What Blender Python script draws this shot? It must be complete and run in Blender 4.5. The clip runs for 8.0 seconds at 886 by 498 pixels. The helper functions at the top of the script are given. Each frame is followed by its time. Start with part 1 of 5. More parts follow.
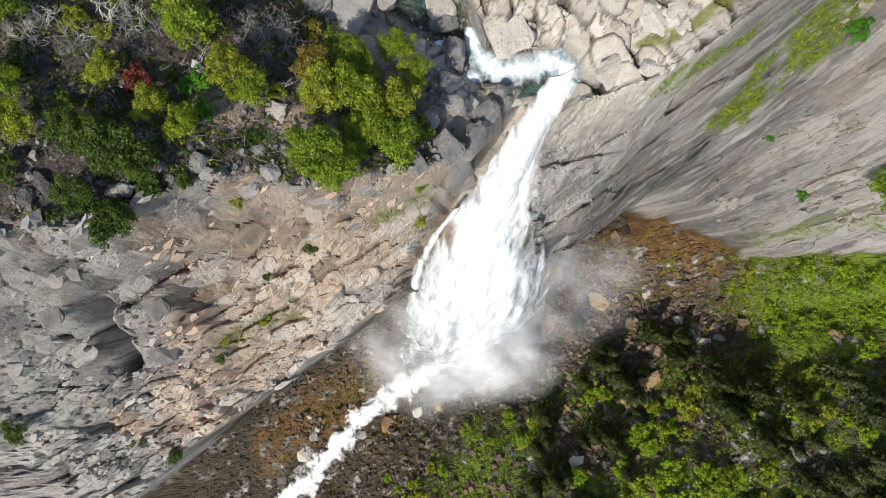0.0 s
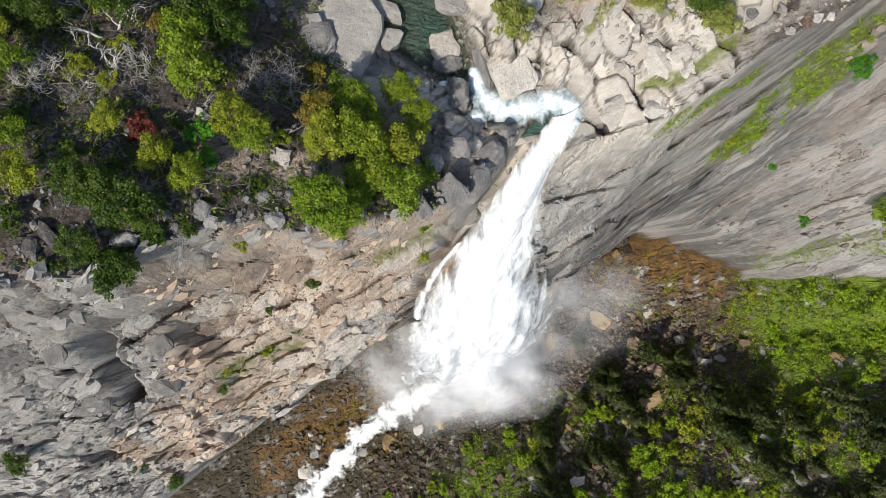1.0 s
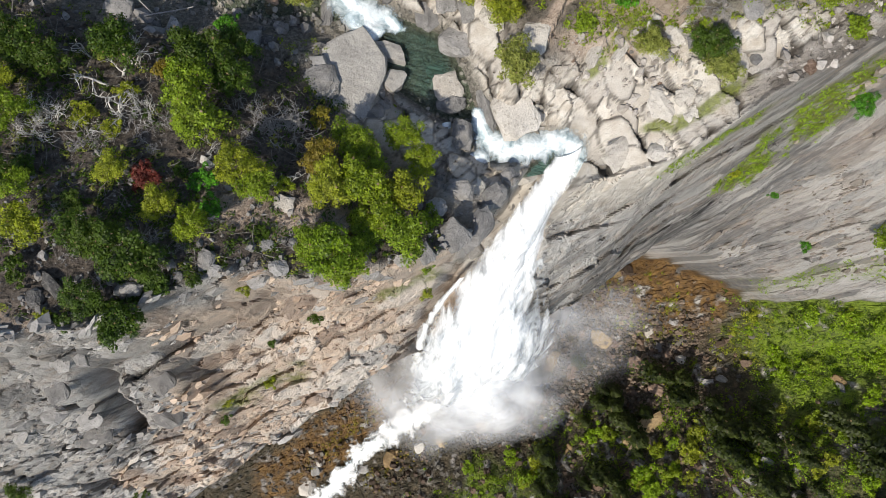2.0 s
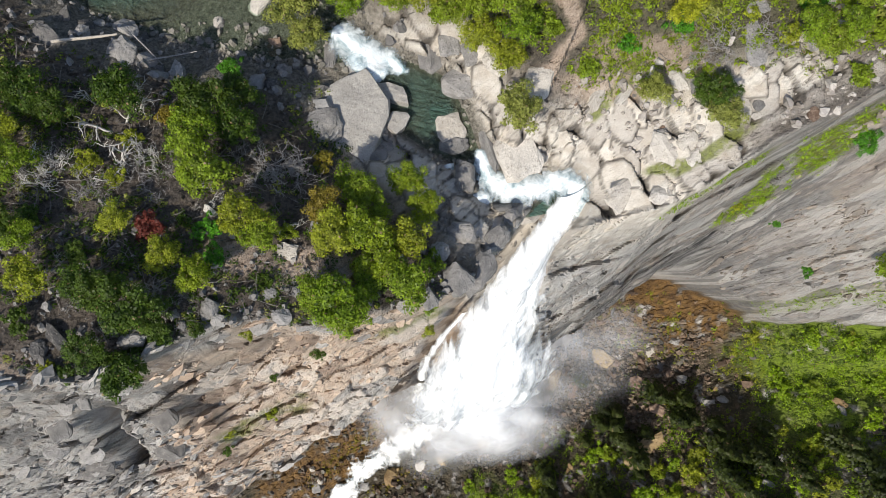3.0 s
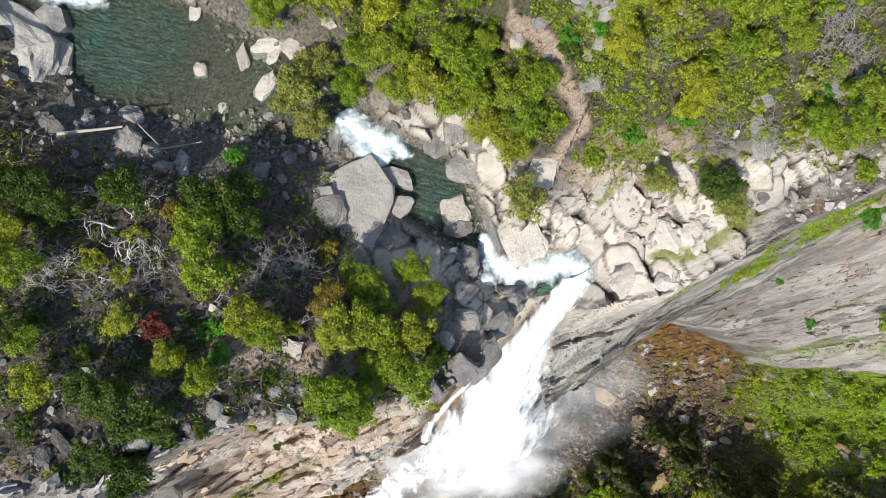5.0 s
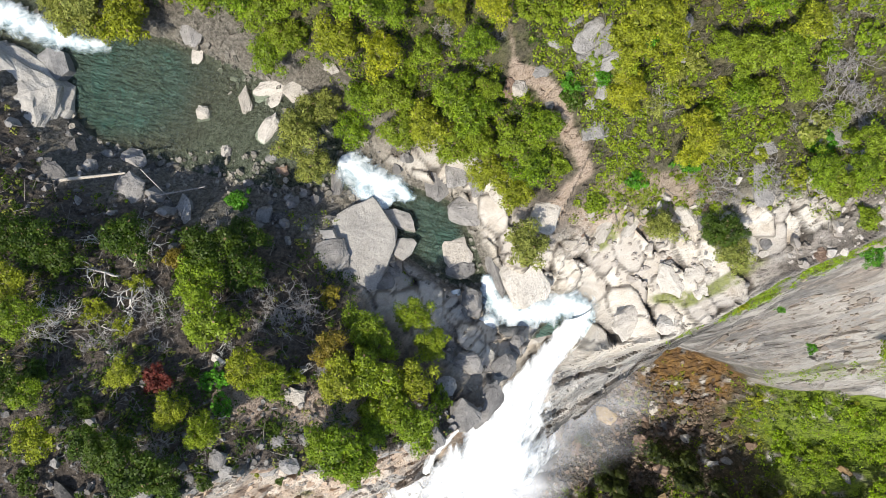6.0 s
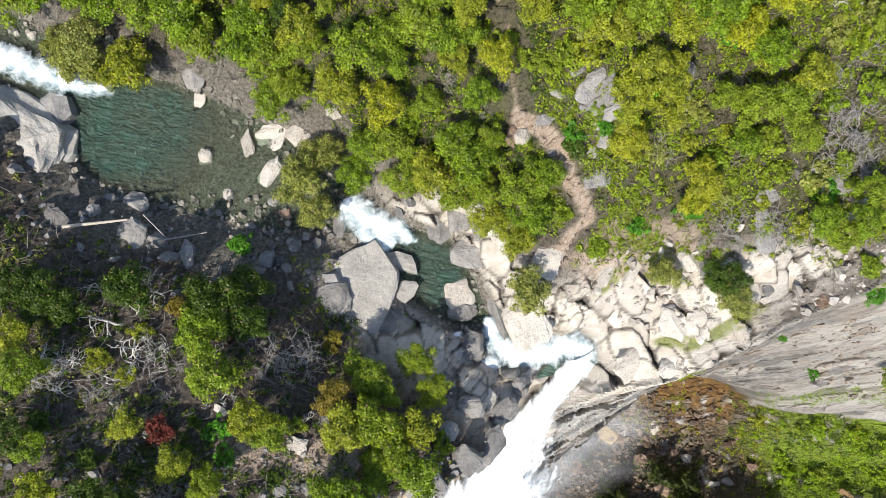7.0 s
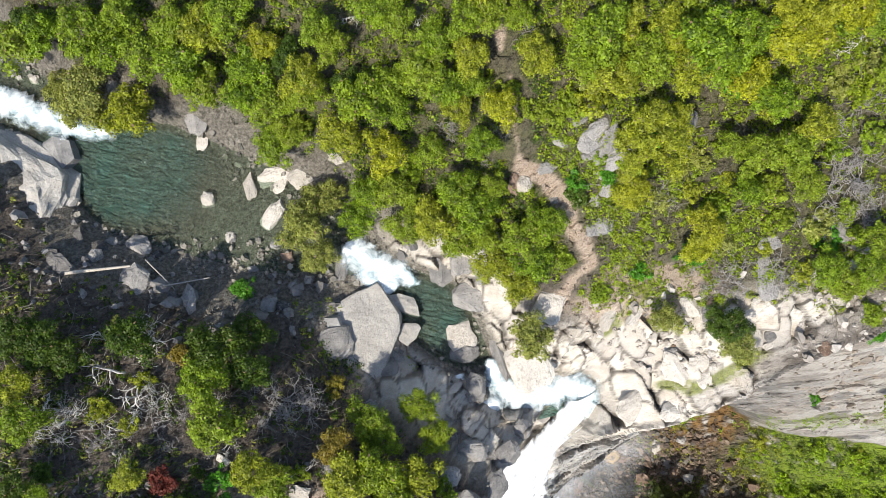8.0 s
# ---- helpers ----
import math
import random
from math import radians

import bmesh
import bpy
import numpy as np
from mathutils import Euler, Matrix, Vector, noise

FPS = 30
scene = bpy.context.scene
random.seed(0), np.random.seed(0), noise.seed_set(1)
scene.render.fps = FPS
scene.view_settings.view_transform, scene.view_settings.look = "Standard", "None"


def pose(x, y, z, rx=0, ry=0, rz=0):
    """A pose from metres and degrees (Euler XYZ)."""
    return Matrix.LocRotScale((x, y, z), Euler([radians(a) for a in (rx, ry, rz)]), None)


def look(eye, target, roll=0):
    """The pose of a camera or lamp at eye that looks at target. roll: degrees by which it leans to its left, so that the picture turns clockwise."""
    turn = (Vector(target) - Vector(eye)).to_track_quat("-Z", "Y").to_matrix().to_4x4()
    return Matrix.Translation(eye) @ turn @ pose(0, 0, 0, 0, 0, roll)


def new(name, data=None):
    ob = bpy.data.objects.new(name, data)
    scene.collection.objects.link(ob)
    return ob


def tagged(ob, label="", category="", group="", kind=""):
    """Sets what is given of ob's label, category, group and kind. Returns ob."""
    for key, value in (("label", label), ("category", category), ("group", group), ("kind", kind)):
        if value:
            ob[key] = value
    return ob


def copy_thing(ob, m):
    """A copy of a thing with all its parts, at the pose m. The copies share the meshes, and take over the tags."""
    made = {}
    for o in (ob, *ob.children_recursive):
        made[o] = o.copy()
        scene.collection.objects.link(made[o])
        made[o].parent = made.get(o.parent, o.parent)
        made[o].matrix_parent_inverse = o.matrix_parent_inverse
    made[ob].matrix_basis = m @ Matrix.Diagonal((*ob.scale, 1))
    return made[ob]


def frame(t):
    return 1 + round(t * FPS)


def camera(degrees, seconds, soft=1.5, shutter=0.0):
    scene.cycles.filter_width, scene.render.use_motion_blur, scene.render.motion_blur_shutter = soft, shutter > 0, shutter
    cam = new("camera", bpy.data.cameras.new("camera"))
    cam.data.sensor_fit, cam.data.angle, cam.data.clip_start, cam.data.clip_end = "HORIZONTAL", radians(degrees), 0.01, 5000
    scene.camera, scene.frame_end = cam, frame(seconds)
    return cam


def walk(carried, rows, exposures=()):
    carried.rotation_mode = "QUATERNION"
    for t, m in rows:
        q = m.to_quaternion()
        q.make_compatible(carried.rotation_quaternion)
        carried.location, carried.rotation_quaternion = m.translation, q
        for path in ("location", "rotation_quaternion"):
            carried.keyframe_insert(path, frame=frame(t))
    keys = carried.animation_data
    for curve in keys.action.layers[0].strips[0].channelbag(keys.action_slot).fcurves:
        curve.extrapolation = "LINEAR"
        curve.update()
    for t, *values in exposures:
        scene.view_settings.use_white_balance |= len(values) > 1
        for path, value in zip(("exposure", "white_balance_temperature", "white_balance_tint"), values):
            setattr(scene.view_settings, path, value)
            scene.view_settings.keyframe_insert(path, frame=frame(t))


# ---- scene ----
cam = camera(63.6, 8.0, 0.55)
METRES, EYE, TILT, LEAN, TURN = 28.0, 130.0, -90.0, 0.0, 0.0
ROWS = [
    (0.0, 0.0, 0.0, 0.0, 0.0, 0.0, -0.0),
    (0.5, -0.0071, 0.0004, 0.0594, -0.02, 0.04, -0.08),
    (1.0, -0.012, -0.0006, 0.1191, -0.03, 0.1, -0.13),
    (1.5, -0.017, -0.0015, 0.1797, -0.03, 0.15, -0.19),
    (3.0, -0.0287, -0.0047, 0.3651, 0.01, 0.24, -0.36),
    (3.5, -0.0328, -0.0055, 0.4274, 0.02, 0.28, -0.38),
    (4.0, -0.0365, -0.006, 0.4897, 0.01, 0.3, -0.4),
    (4.5, -0.0388, -0.0069, 0.5527, 0.04, 0.34, -0.42),
    (6.0, -0.0475, -0.0088, 0.744, 0.11, 0.38, -0.45),
    (6.5, -0.0505, -0.0099, 0.8077, 0.13, 0.4, -0.46),
    (7.0, -0.0529, -0.0112, 0.8713, 0.16, 0.43, -0.47),
    (7.5, -0.0555, -0.0123, 0.9347, 0.18, 0.46, -0.47),
    (8.0, -0.059, -0.0133, 0.9979, 0.2, 0.49, -0.47),
]
walk(cam, [(t, pose(0, 0, EYE, TILT, LEAN, TURN) @ pose(METRES * x, METRES * y, METRES * z, 90 + pitch, roll, yaw)) for t, x, y, z, yaw, pitch, roll in ROWS],
     [(0.0, -0.06, 6800, 10), (4.0, 0.12, 6800, 10), (8.0, 0.47, 6800, 10)])

# ---- world, sun ----
SUN_FROM = Vector((-0.42, -0.62, 1.02)).normalized()
world = bpy.data.worlds.new("sky")
scene.world = world
world.use_nodes = True
wn = world.node_tree.nodes
sky = wn.new("ShaderNodeTexSky")
sky.sky_type = "NISHITA"
sky.sun_disc = False
sky.sun_elevation = math.asin(SUN_FROM.z)
sky.sun_rotation = math.atan2(SUN_FROM.x, SUN_FROM.y)
world.node_tree.links.new(sky.outputs[0], wn["Background"].inputs[0])
wn["Background"].inputs[1].default_value = 0.15
sun_data = bpy.data.lights.new("sun", "SUN")
sun_data.energy, sun_data.angle, sun_data.color = 4.2, radians(0.6), (1.0, 0.95, 0.86)
sun = new("sun", sun_data)
sun.matrix_world = look((0, 0, 200), Vector((0, 0, 200)) - SUN_FROM)


# ---- material helpers ----
class Nodes:
    """Short hand for a node material."""

    def __init__(self, name):
        self.mat = bpy.data.materials.new(name)
        self.mat.use_nodes = True
        self.nt = self.mat.node_tree
        self.bsdf = self.nt.nodes["Principled BSDF"]
        self.out = self.nt.nodes["Material Output"]

    def put(self, socket, value):
        if isinstance(value, bpy.types.NodeSocket):
            self.nt.links.new(value, socket)
        elif value is not None:
            socket.default_value = value

    def node(self, kind, **props):
        n = self.nt.nodes.new(kind)
        for k, v in props.items():
            setattr(n, k, v)
        return n

    def coords(self, scale=(1, 1, 1), turn=(0, 0, 0), space="Object"):
        m = self.node("ShaderNodeMapping", vector_type="TEXTURE")
        self.put(m.inputs["Vector"], self.node("ShaderNodeTexCoord").outputs[space])
        m.inputs["Rotation"].default_value = [radians(-a) for a in turn]
        m.inputs["Scale"].default_value = [1 / s for s in scale]
        return m.outputs[0]

    def noise(self, vec, scale, detail=6, rough=0.6, distort=0.0):
        n = self.node("ShaderNodeTexNoise")
        self.put(n.inputs["Vector"], vec)
        for k, v in (("Scale", scale), ("Detail", detail), ("Roughness", rough), ("Distortion", distort)):
            n.inputs[k].default_value = v
        return n.outputs[0]

    def cells(self, vec, scale, feature="F1", out="Distance", rand=1.0):
        n = self.node("ShaderNodeTexVoronoi", feature=feature)
        self.put(n.inputs["Vector"], vec)
        n.inputs["Scale"].default_value = scale
        n.inputs["Randomness"].default_value = rand
        return n.outputs[out]

    def ramp(self, fac, lo, hi, a=0.0, b=1.0):
        n = self.node("ShaderNodeMapRange")
        n.clamp = True
        for i, v in enumerate((fac, lo, hi, a, b)):
            self.put(n.inputs[i], v)
        return n.outputs[0]

    def math(self, op, a, b=None):
        n = self.node("ShaderNodeMath", operation=op)
        self.put(n.inputs[0], a)
        self.put(n.inputs[1], b)
        return n.outputs[0]

    def mix(self, fac, a, b, blend="MIX"):
        n = self.node("ShaderNodeMix", data_type="RGBA", blend_type=blend)
        self.put(n.inputs[0], fac)
        self.put(n.inputs[6], (*a, 1) if isinstance(a, tuple) else a)
        self.put(n.inputs[7], (*b, 1) if isinstance(b, tuple) else b)
        return n.outputs[2]

    def bump(self, height, strength, distance, normal=None):
        n = self.node("ShaderNodeBump")
        n.inputs["Strength"].default_value = strength
        n.inputs["Distance"].default_value = distance
        self.put(n.inputs["Height"], height)
        self.put(n.inputs["Normal"], normal)
        return n.outputs[0]

    def done(self, colour=None, rough=None, normal=None, **more):
        b = self.bsdf.inputs
        self.put(b["Base Color"], (*colour, 1) if isinstance(colour, tuple) else colour)
        self.put(b["Roughness"], rough)
        if normal is not None:
            self.put(b["Normal"], normal)
        for k, v in more.items():
            self.put(b[k.replace("_", " ")], v)
        return self.mat


# ---- the shape of the land ----
# plan curves: the upper river, the plunge river, the rim of the cliff, the lower edge of its face
UPPER_RIVER = [(-90, 66, 73.5), (-60, 53, 73.2), (-40, 42.5, 72.3), (-34, 38.8, 71.8), (-27.5, 34.2, 71.0), (-20, 31.5, 70.9), (-12.5, 29.5, 70.6), (-7.5, 26.6, 69.7),
               (-2.8, 23, 69), (0, 20, 68.9), (2.3, 18.4, 67.8), (4, 16, 67.3), (8.5, 16, 66.6), (11, 15.5, 65.8)]
UPPER_HALF = [8, 6, 3, 3, 5.2, 5.2, 3.8, 1.6, 3.0, 2.2, 1.0, 1.2, 0.7, 0.1]
LOWER_RIVER = [(5, -20, -13), (-3, -25, -14), (-10.6, -30, -15.5), (-18, -35.5, -17), (-27, -47, -20), (-48, -68, -26), (-100, -110, -40)]
RIM = [(-2000, 40), (-140, -10), (-60, -4), (-34, 0.5), (-26, 1.4), (-23.4, 0.4), (-21.2, 2.9), (-15, 5.5), (-10, 4.6), (-4, 6), (1, 7.5), (5, 9.5), (9, 12.8), (13, 12.8), (19, 14.5),
       (24, 18.5), (35, 23.5), (50, 29), (95, 45), (2000, 240)]
EDGE = [(-2000, -100, 10), (-140, -90, 5), (-60, -46, 18), (-45, -36, 25), (-34, -26, 30), (-26, -20.5, 35), (-19, -16, 38), (-11.7, -9.7, 45), (-5, -4.5, 49), (2, -5, 46),
        (8, -5, 43), (14, 0, 42), (18, 1, 36), (24, 5.5, 33), (31, 8.6, 31), (38, 7.0, 23), (43, 5, 16), (47, 3, 14), (56, 0, 15), (61, 0.5, 21), (70, 1, 24), (95, 8, 32), (2000, 180, 60)]

# the fall: plan, height and half width down its course
FALL = [(10.6, 16.2, 66.9, 1.2), (9.7, 14.2, 65.9, 1.5), (8.5, 12.3, 63.9, 1.8), (7.2, 9.8, 61.2, 2.2), (5.8, 7.0, 58.2, 3.0), (4.5, 3.0, 54.0, 4.4), (4.0, -0.6, 49.5, 5.9),
        (4.1, -4.8, 44, 7.2), (4.6, -9.0, 33, 8.2), (4.9, -12.5, 19, 8.6), (5.2, -15.5, 4, 8.4), (5.4, -17.5, -10, 9)]


def smooth(a):
    a = np.clip(a, 0, 1)
    return a * a * (3 - 2 * a)


def along(curve, x, col=1):
    c = np.array(curve, float)
    return np.interp(x, c[:, 0], c[:, col])


def eased(curve, x, col=1):
    """The same with its corners rounded off."""
    return sum(along(curve, x + d, col) for d in (-2.4, -1.6, -0.8, 0, 0.8, 1.6, 2.4)) / 7


def to_line(line, x, y, extra=None):
    """Distance to a polyline, its height there and, if given, another value along it."""
    best = np.full(x.shape, 1e9)
    z, e = np.zeros(x.shape), np.zeros(x.shape)
    for i in range(len(line) - 1):
        (ax, ay, az), (bx, by, bz) = line[i], line[i + 1]
        dx, dy = bx - ax, by - ay
        k = np.clip(((x - ax) * dx + (y - ay) * dy) / (dx * dx + dy * dy), 0, 1)
        d = np.hypot(x - ax - k * dx, y - ay - k * dy)
        near = d < best
        best = np.where(near, d, best)
        z = np.where(near, az + k * (bz - az), z)
        if extra:
            e = np.where(near, extra[i] + k * (extra[i + 1] - extra[i]), e)
    return best, z, e


def hashed(ix, iy, seed):
    h = np.sin(ix * 127.1 + iy * 311.7 + seed * 74.7) * 43758.5453
    return h - np.floor(h)


def value_noise(x, y, seed=0):
    ix, iy = np.floor(x), np.floor(y)
    fx, fy = smooth(x - ix), smooth(y - iy)
    a, b = hashed(ix, iy, seed), hashed(ix + 1, iy, seed)
    c, d = hashed(ix, iy + 1, seed), hashed(ix + 1, iy + 1, seed)
    return (a + (b - a) * fx) * (1 - fy) + (c + (d - c) * fx) * fy


def fractal(x, y, scale, octaves=4, seed=0):
    total, amp, norm = np.zeros(x.shape), 1.0, 0.0
    for o in range(octaves):
        total += amp * (value_noise(x / scale, y / scale, seed + o * 7) - 0.5)
        norm += amp
        amp, scale = amp * 0.5, scale * 0.5
    return total / norm * 2


def plates(x, y, size, stretch, turn, seed, slope=0.6, jitter=0.3):
    """Broken slabs lying over one another: the topmost of the tilted plates round a place. Returns height, a tone for each plate and how near its border is."""
    c, s = math.cos(turn), math.sin(turn)
    u, v = (x * c + y * s) / (size * stretch), (-x * s + y * c) / size
    iu, iv = np.floor(u), np.floor(v)
    # gaps that no plate covers keep a low tone, so they colour dark
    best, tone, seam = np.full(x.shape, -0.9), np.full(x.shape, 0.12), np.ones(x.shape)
    for a in (-1, 0, 1):
        for b in (-1, 0, 1):
            r = [hashed(iu + a, iv + b, seed + k) for k in range(8)]
            du, dv = u - (iu + a + 0.2 + 0.6 * r[0]), v - (iv + b + 0.2 + 0.6 * r[1])
            w = (r[2] - 0.5) * 2 * jitter
            p, q = du * np.cos(w) - dv * np.sin(w), du * np.sin(w) + dv * np.cos(w)
            rim = np.maximum.reduce([np.abs(p) / (0.5 + 0.4 * r[3]), np.abs(q) / (0.45 + 0.35 * r[4]), np.abs(p + q) / 0.95, np.abs(p - q) / (0.75 + 0.4 * r[5])])
            h = r[6] - 0.5 + slope * ((r[7] - 0.5) * p + (r[3] - 0.5) * q) * 2 - 7 * np.maximum(rim - 0.97, 0)
            over = h > best
            best, tone, seam = np.where(over, h, best), np.where(over, r[5], tone), np.where(over, rim, seam)
    return best, tone, smooth((seam - 0.8) / 0.17)


def spot(x, y, cx, cy, rx, ry, turn=0.0, ragged=0.5, seed=1):
    """A soft patch of the plan with a ragged border."""
    c, s = math.cos(radians(turn)), math.sin(radians(turn))
    u, v = ((x - cx) * c + (y - cy) * s) / rx, (-(x - cx) * s + (y - cy) * c) / ry
    return smooth((1.25 - np.hypot(u, v) + ragged * fractal(x, y, 4, 4, seed)) / 0.5)


def plateau(x, y):
    d, z, half = to_line(UPPER_RIVER, x, y, UPPER_HALF)
    out = np.maximum(d - half, 0)
    rise = 13 * (1 - np.exp(-out / 13)) + 0.16 * np.maximum(d - 40, 0) ** 0.9
    deep = np.maximum(np.exp(-((x + 29) / 7) ** 2 - ((y - 35) / 5) ** 2), np.exp(-((x + 3) / 3.5) ** 2 - ((y - 23) / 3.5) ** 2))
    bed = -(0.44 + 0.95 * smooth(deep * 1.6) + 0.25 * fractal(x, y, 3, 3, 17)) * smooth((half + 0.6 - d) / 1.6)
    basin = 2.6 * np.exp(-((x + 9.5) / 5.5) ** 2 - ((y - 20) / 4) ** 2)
    return z + np.maximum(rise - basin, 0) + bed, d - half


def valley(x, y):
    d, z, _ = to_line(LOWER_RIVER, x, y)
    out = np.clip(d - 4, 0, 90)
    slope = 0.15 + 0.0045 * np.clip(x - 20, 0, 60) + 0.022 * np.clip(-y - 12, 0, 26) + 0.1 * smooth((y + 10) / 5) * smooth((x - 48) / 8) + 0.1 * smooth((x - 52) / 10) * smooth((y + 22) / 10)
    bed = -0.8 * smooth((4.5 - d) / 2)
    return z + out * slope + bed + 0.15 * np.clip(d - 94, 0, 900), d


# how far the face has come down by each share of its way out: ledged to the west, straighter elsewhere
WEST_FALLOFF = [(0, 0), (0.06, 0.16), (0.16, 0.4), (0.28, 0.54), (0.4, 0.62), (0.62, 0.75), (1, 1)]
FALLOFF = [(0, 0), (0.2, 0.31), (0.35, 0.44), (0.5, 0.58), (1, 1)]


def land(x, y, detail=True, tones=False):
    """Height of the land, with masks: face, upper river distance, lower river distance."""
    x, y = np.asarray(x, float), np.asarray(y, float)
    wob = fractal(x, y, 9, 4, 3) * 1.3
    ry = eased(RIM, x) + wob * 0.8
    ey, ez = eased(EDGE, x) + wob * 0.5 + fractal(x, y * 0.3, 4, 4, 13) * 1.3, eased(EDGE, x, 2)
    top, du = plateau(x, y)
    rim_top = sum(plateau(x + d, np.maximum(ry, y))[0] for d in (-3.2, -2.1, -1.05, 0, 1.05, 2.1, 3.2)) / 7 if detail else plateau(x, np.maximum(ry, y))[0]
    low, dl = valley(x, y)
    v = (ry - y) / np.maximum(ry - ey, 1)
    strike = radians(32)
    wx, wy = x + 0.9 * fractal(x, y, 8, 3, 43), y + 0.9 * fractal(x, y, 8, 3, 44)
    p1, t1, e1 = plates(wx, wy, 4.0, 2.3, strike, 11, 0.7)
    p2, t2, e2 = plates(wx, wy, 1.35, 2.6, strike, 23, 0.7)
    p3, _, _ = plates(x, y, 0.6, 1.6, 0.5, 31, 0.6)
    west = smooth((x + 27) / 4) * smooth((3 - x) / 4)
    vc = np.clip(v, 0, 1)
    face = rim_top + (ez - rim_top) * (west * along(WEST_FALLOFF, vc) + (1 - west) * along(FALLOFF, vc))
    z = np.where(v <= 0, top, face)
    drop = smooth((ey - y) / (2.6 - 1.0 * smooth((x - 20) / 8)))
    z = z * (1 - drop) + np.minimum(low, z) * drop
    on_face = smooth(v / 0.08 + 0.6) * (1 - drop)
    # the worn chute under the fall
    dc, cz, ch = to_line([p[:3] for p in FALL[:8]], x, y, [p[3] for p in FALL[:8]])
    chute = smooth((1.25 * ch + 0.5 - dc) / (0.4 * ch + 0.4)) * smooth((y + 5.5) / 2)
    if not detail:
        return z, on_face, drop, du, dl, np.zeros(x.shape)
    right = smooth((x - 16) / 6)
    east = smooth((x - 37) / 6)
    # the slabs round the lip and the river's rock banks
    bare = smooth((7 - du) / 4) * smooth(du / 0.8) * smooth((x + 14) / 8) * smooth((34 - y) / 8)
    lip = np.exp(-((x - 15) / 8) ** 2 - ((y - 18) / 6) ** 2)
    bare = np.maximum(bare, smooth(np.maximum(lip * 1.6, 1.1 * np.exp(-((x - 22) / 9) ** 2 - ((y - 22.5 - 0.3 * (x - 22)) / 3) ** 2))))
    # polished ribs beside the fall, running along the strike
    su, sv = x * math.cos(0.72) + y * math.sin(0.72), -x * math.sin(0.72) + y * math.cos(0.72)
    sv = sv + 0.8 * fractal(x, y, 7, 3, 55)
    ribs = 0.9 - 2.2 * np.abs(fractal(su / 7, sv / 1.6, 1.0, 3, 53)) + 0.8 * fractal(su / 5, sv / 3.5, 1.0, 2, 57)
    q1, k1, _ = plates(wx, wy, 1.5, 6.0, radians(41), 59, 0.7, 0.12)
    q2, k2, _ = plates(wx, wy, 0.55, 7.0, radians(41), 67, 0.5, 0.1)
    calm = 1 - 0.55 * spot(x, y, -13, -4, 9, 7, 30, 0.4, 4)
    body_west = calm * p1 * 2.0 + p2 * 1.2 * (0.5 + 0.5 * calm) + p3 * 0.5
    body_east = (1 - east) * (ribs * 0.8 + q1 * 1.3 + q2 * 0.7 + p1 * 0.8) + east * (p1 * 1.3 + p2 * 0.6 + p3 * 0.3 + q2 * 0.2)
    z = z + on_face * ((1 - right) * body_west + right * body_east)
    # a deep cleft beside the western buttress
    z = z - on_face * 9 * np.exp(-((x + 33.2 - 0.25 * (y + 8)) / 0.9) ** 2) * smooth((y + 15) / 4) * smooth((-2 - y) / 3)
    bx, by = x + 0.4 * fractal(x, y, 4, 2, 48), y + 0.4 * fractal(x, y, 4, 2, 49)
    hb, tb, eb = plates(bx, by, 1.55, 1.6, radians(-58), 41, 0.35, 0.7)
    hs, ts, es = plates(bx, by, 0.72, 1.5, radians(35), 47, 0.4, 0.7)
    split = smooth(0.15 + 2.5 * fractal(x, y, 5, 2, 45) + 0.5 * smooth((x - 15) / 5))
    slabs = smooth(0.5 - v / 0.16) * bare
    z = z + slabs * (np.maximum(hb, -0.7) * 0.9 + split * np.maximum(hs, -0.7) * 0.5)
    rest = (1 - on_face) * (1 - bare) * smooth(du / 2) * (1 - drop) * (1 - chute)
    z = z + rest * (fractal(x, y, 5, 5, 5) * 0.8 + p3 * 0.3)
    z = z + drop * (fractal(x, y, 8, 4, 6) * 1.2 + p3 * 0.4)
    z = z - np.maximum(z - (cz - 0.9), 0) * chute
    far = smooth((np.hypot(x, y) - 130) / 200)
    z = z + far * fractal(x, y, 160, 4, 9) * 30
    if tones:
        large = np.where(slabs > 0.5, tb, np.where(x + 3 * fractal(x, y, 3, 2, 46) > 19, np.where(x > 39, t1, k1), t1))
        small = np.where(slabs > 0.5, np.where(split > 0.5, ts, tb), np.where(right > 0.5, np.where(east > 0.5, t2, k2), t2))
        # crack lines, with the shade of gaps and plate borders painted as colour
        crack_shade = np.where(slabs > 0.5, np.maximum.reduce([smooth((-0.45 - hb) / 0.2), 0.75 * eb, 0.7 * split * smooth((-0.5 - hs) / 0.2), 0.5 * split * es]), 0.35 * np.maximum(e1, 0.8 * e2) * (1 - right))
        return z, on_face, drop, du, dl, bare, large, small, crack_shade
    return z, on_face, drop, du, dl, bare


# ---- ground sheet ----
def axis(lo, hi, step, reach):
    core = list(np.arange(lo, hi + step / 2, step))
    grow, a, b = step, lo, hi
    before, after = [], []
    while a > -reach or b < reach:
        grow *= 1.16
        a, b = a - grow, b + grow
        before.insert(0, a)
        after.append(b)
    return np.array(before + core + after)


xs, ys = axis(-48, 62, 0.18, 1800), axis(-52, 54, 0.18, 1800)
gx, gy = np.meshgrid(xs, ys)
gz, g_face, g_drop, g_du, g_dl, g_bare, *g_tones = land(gx, gy, True, True)


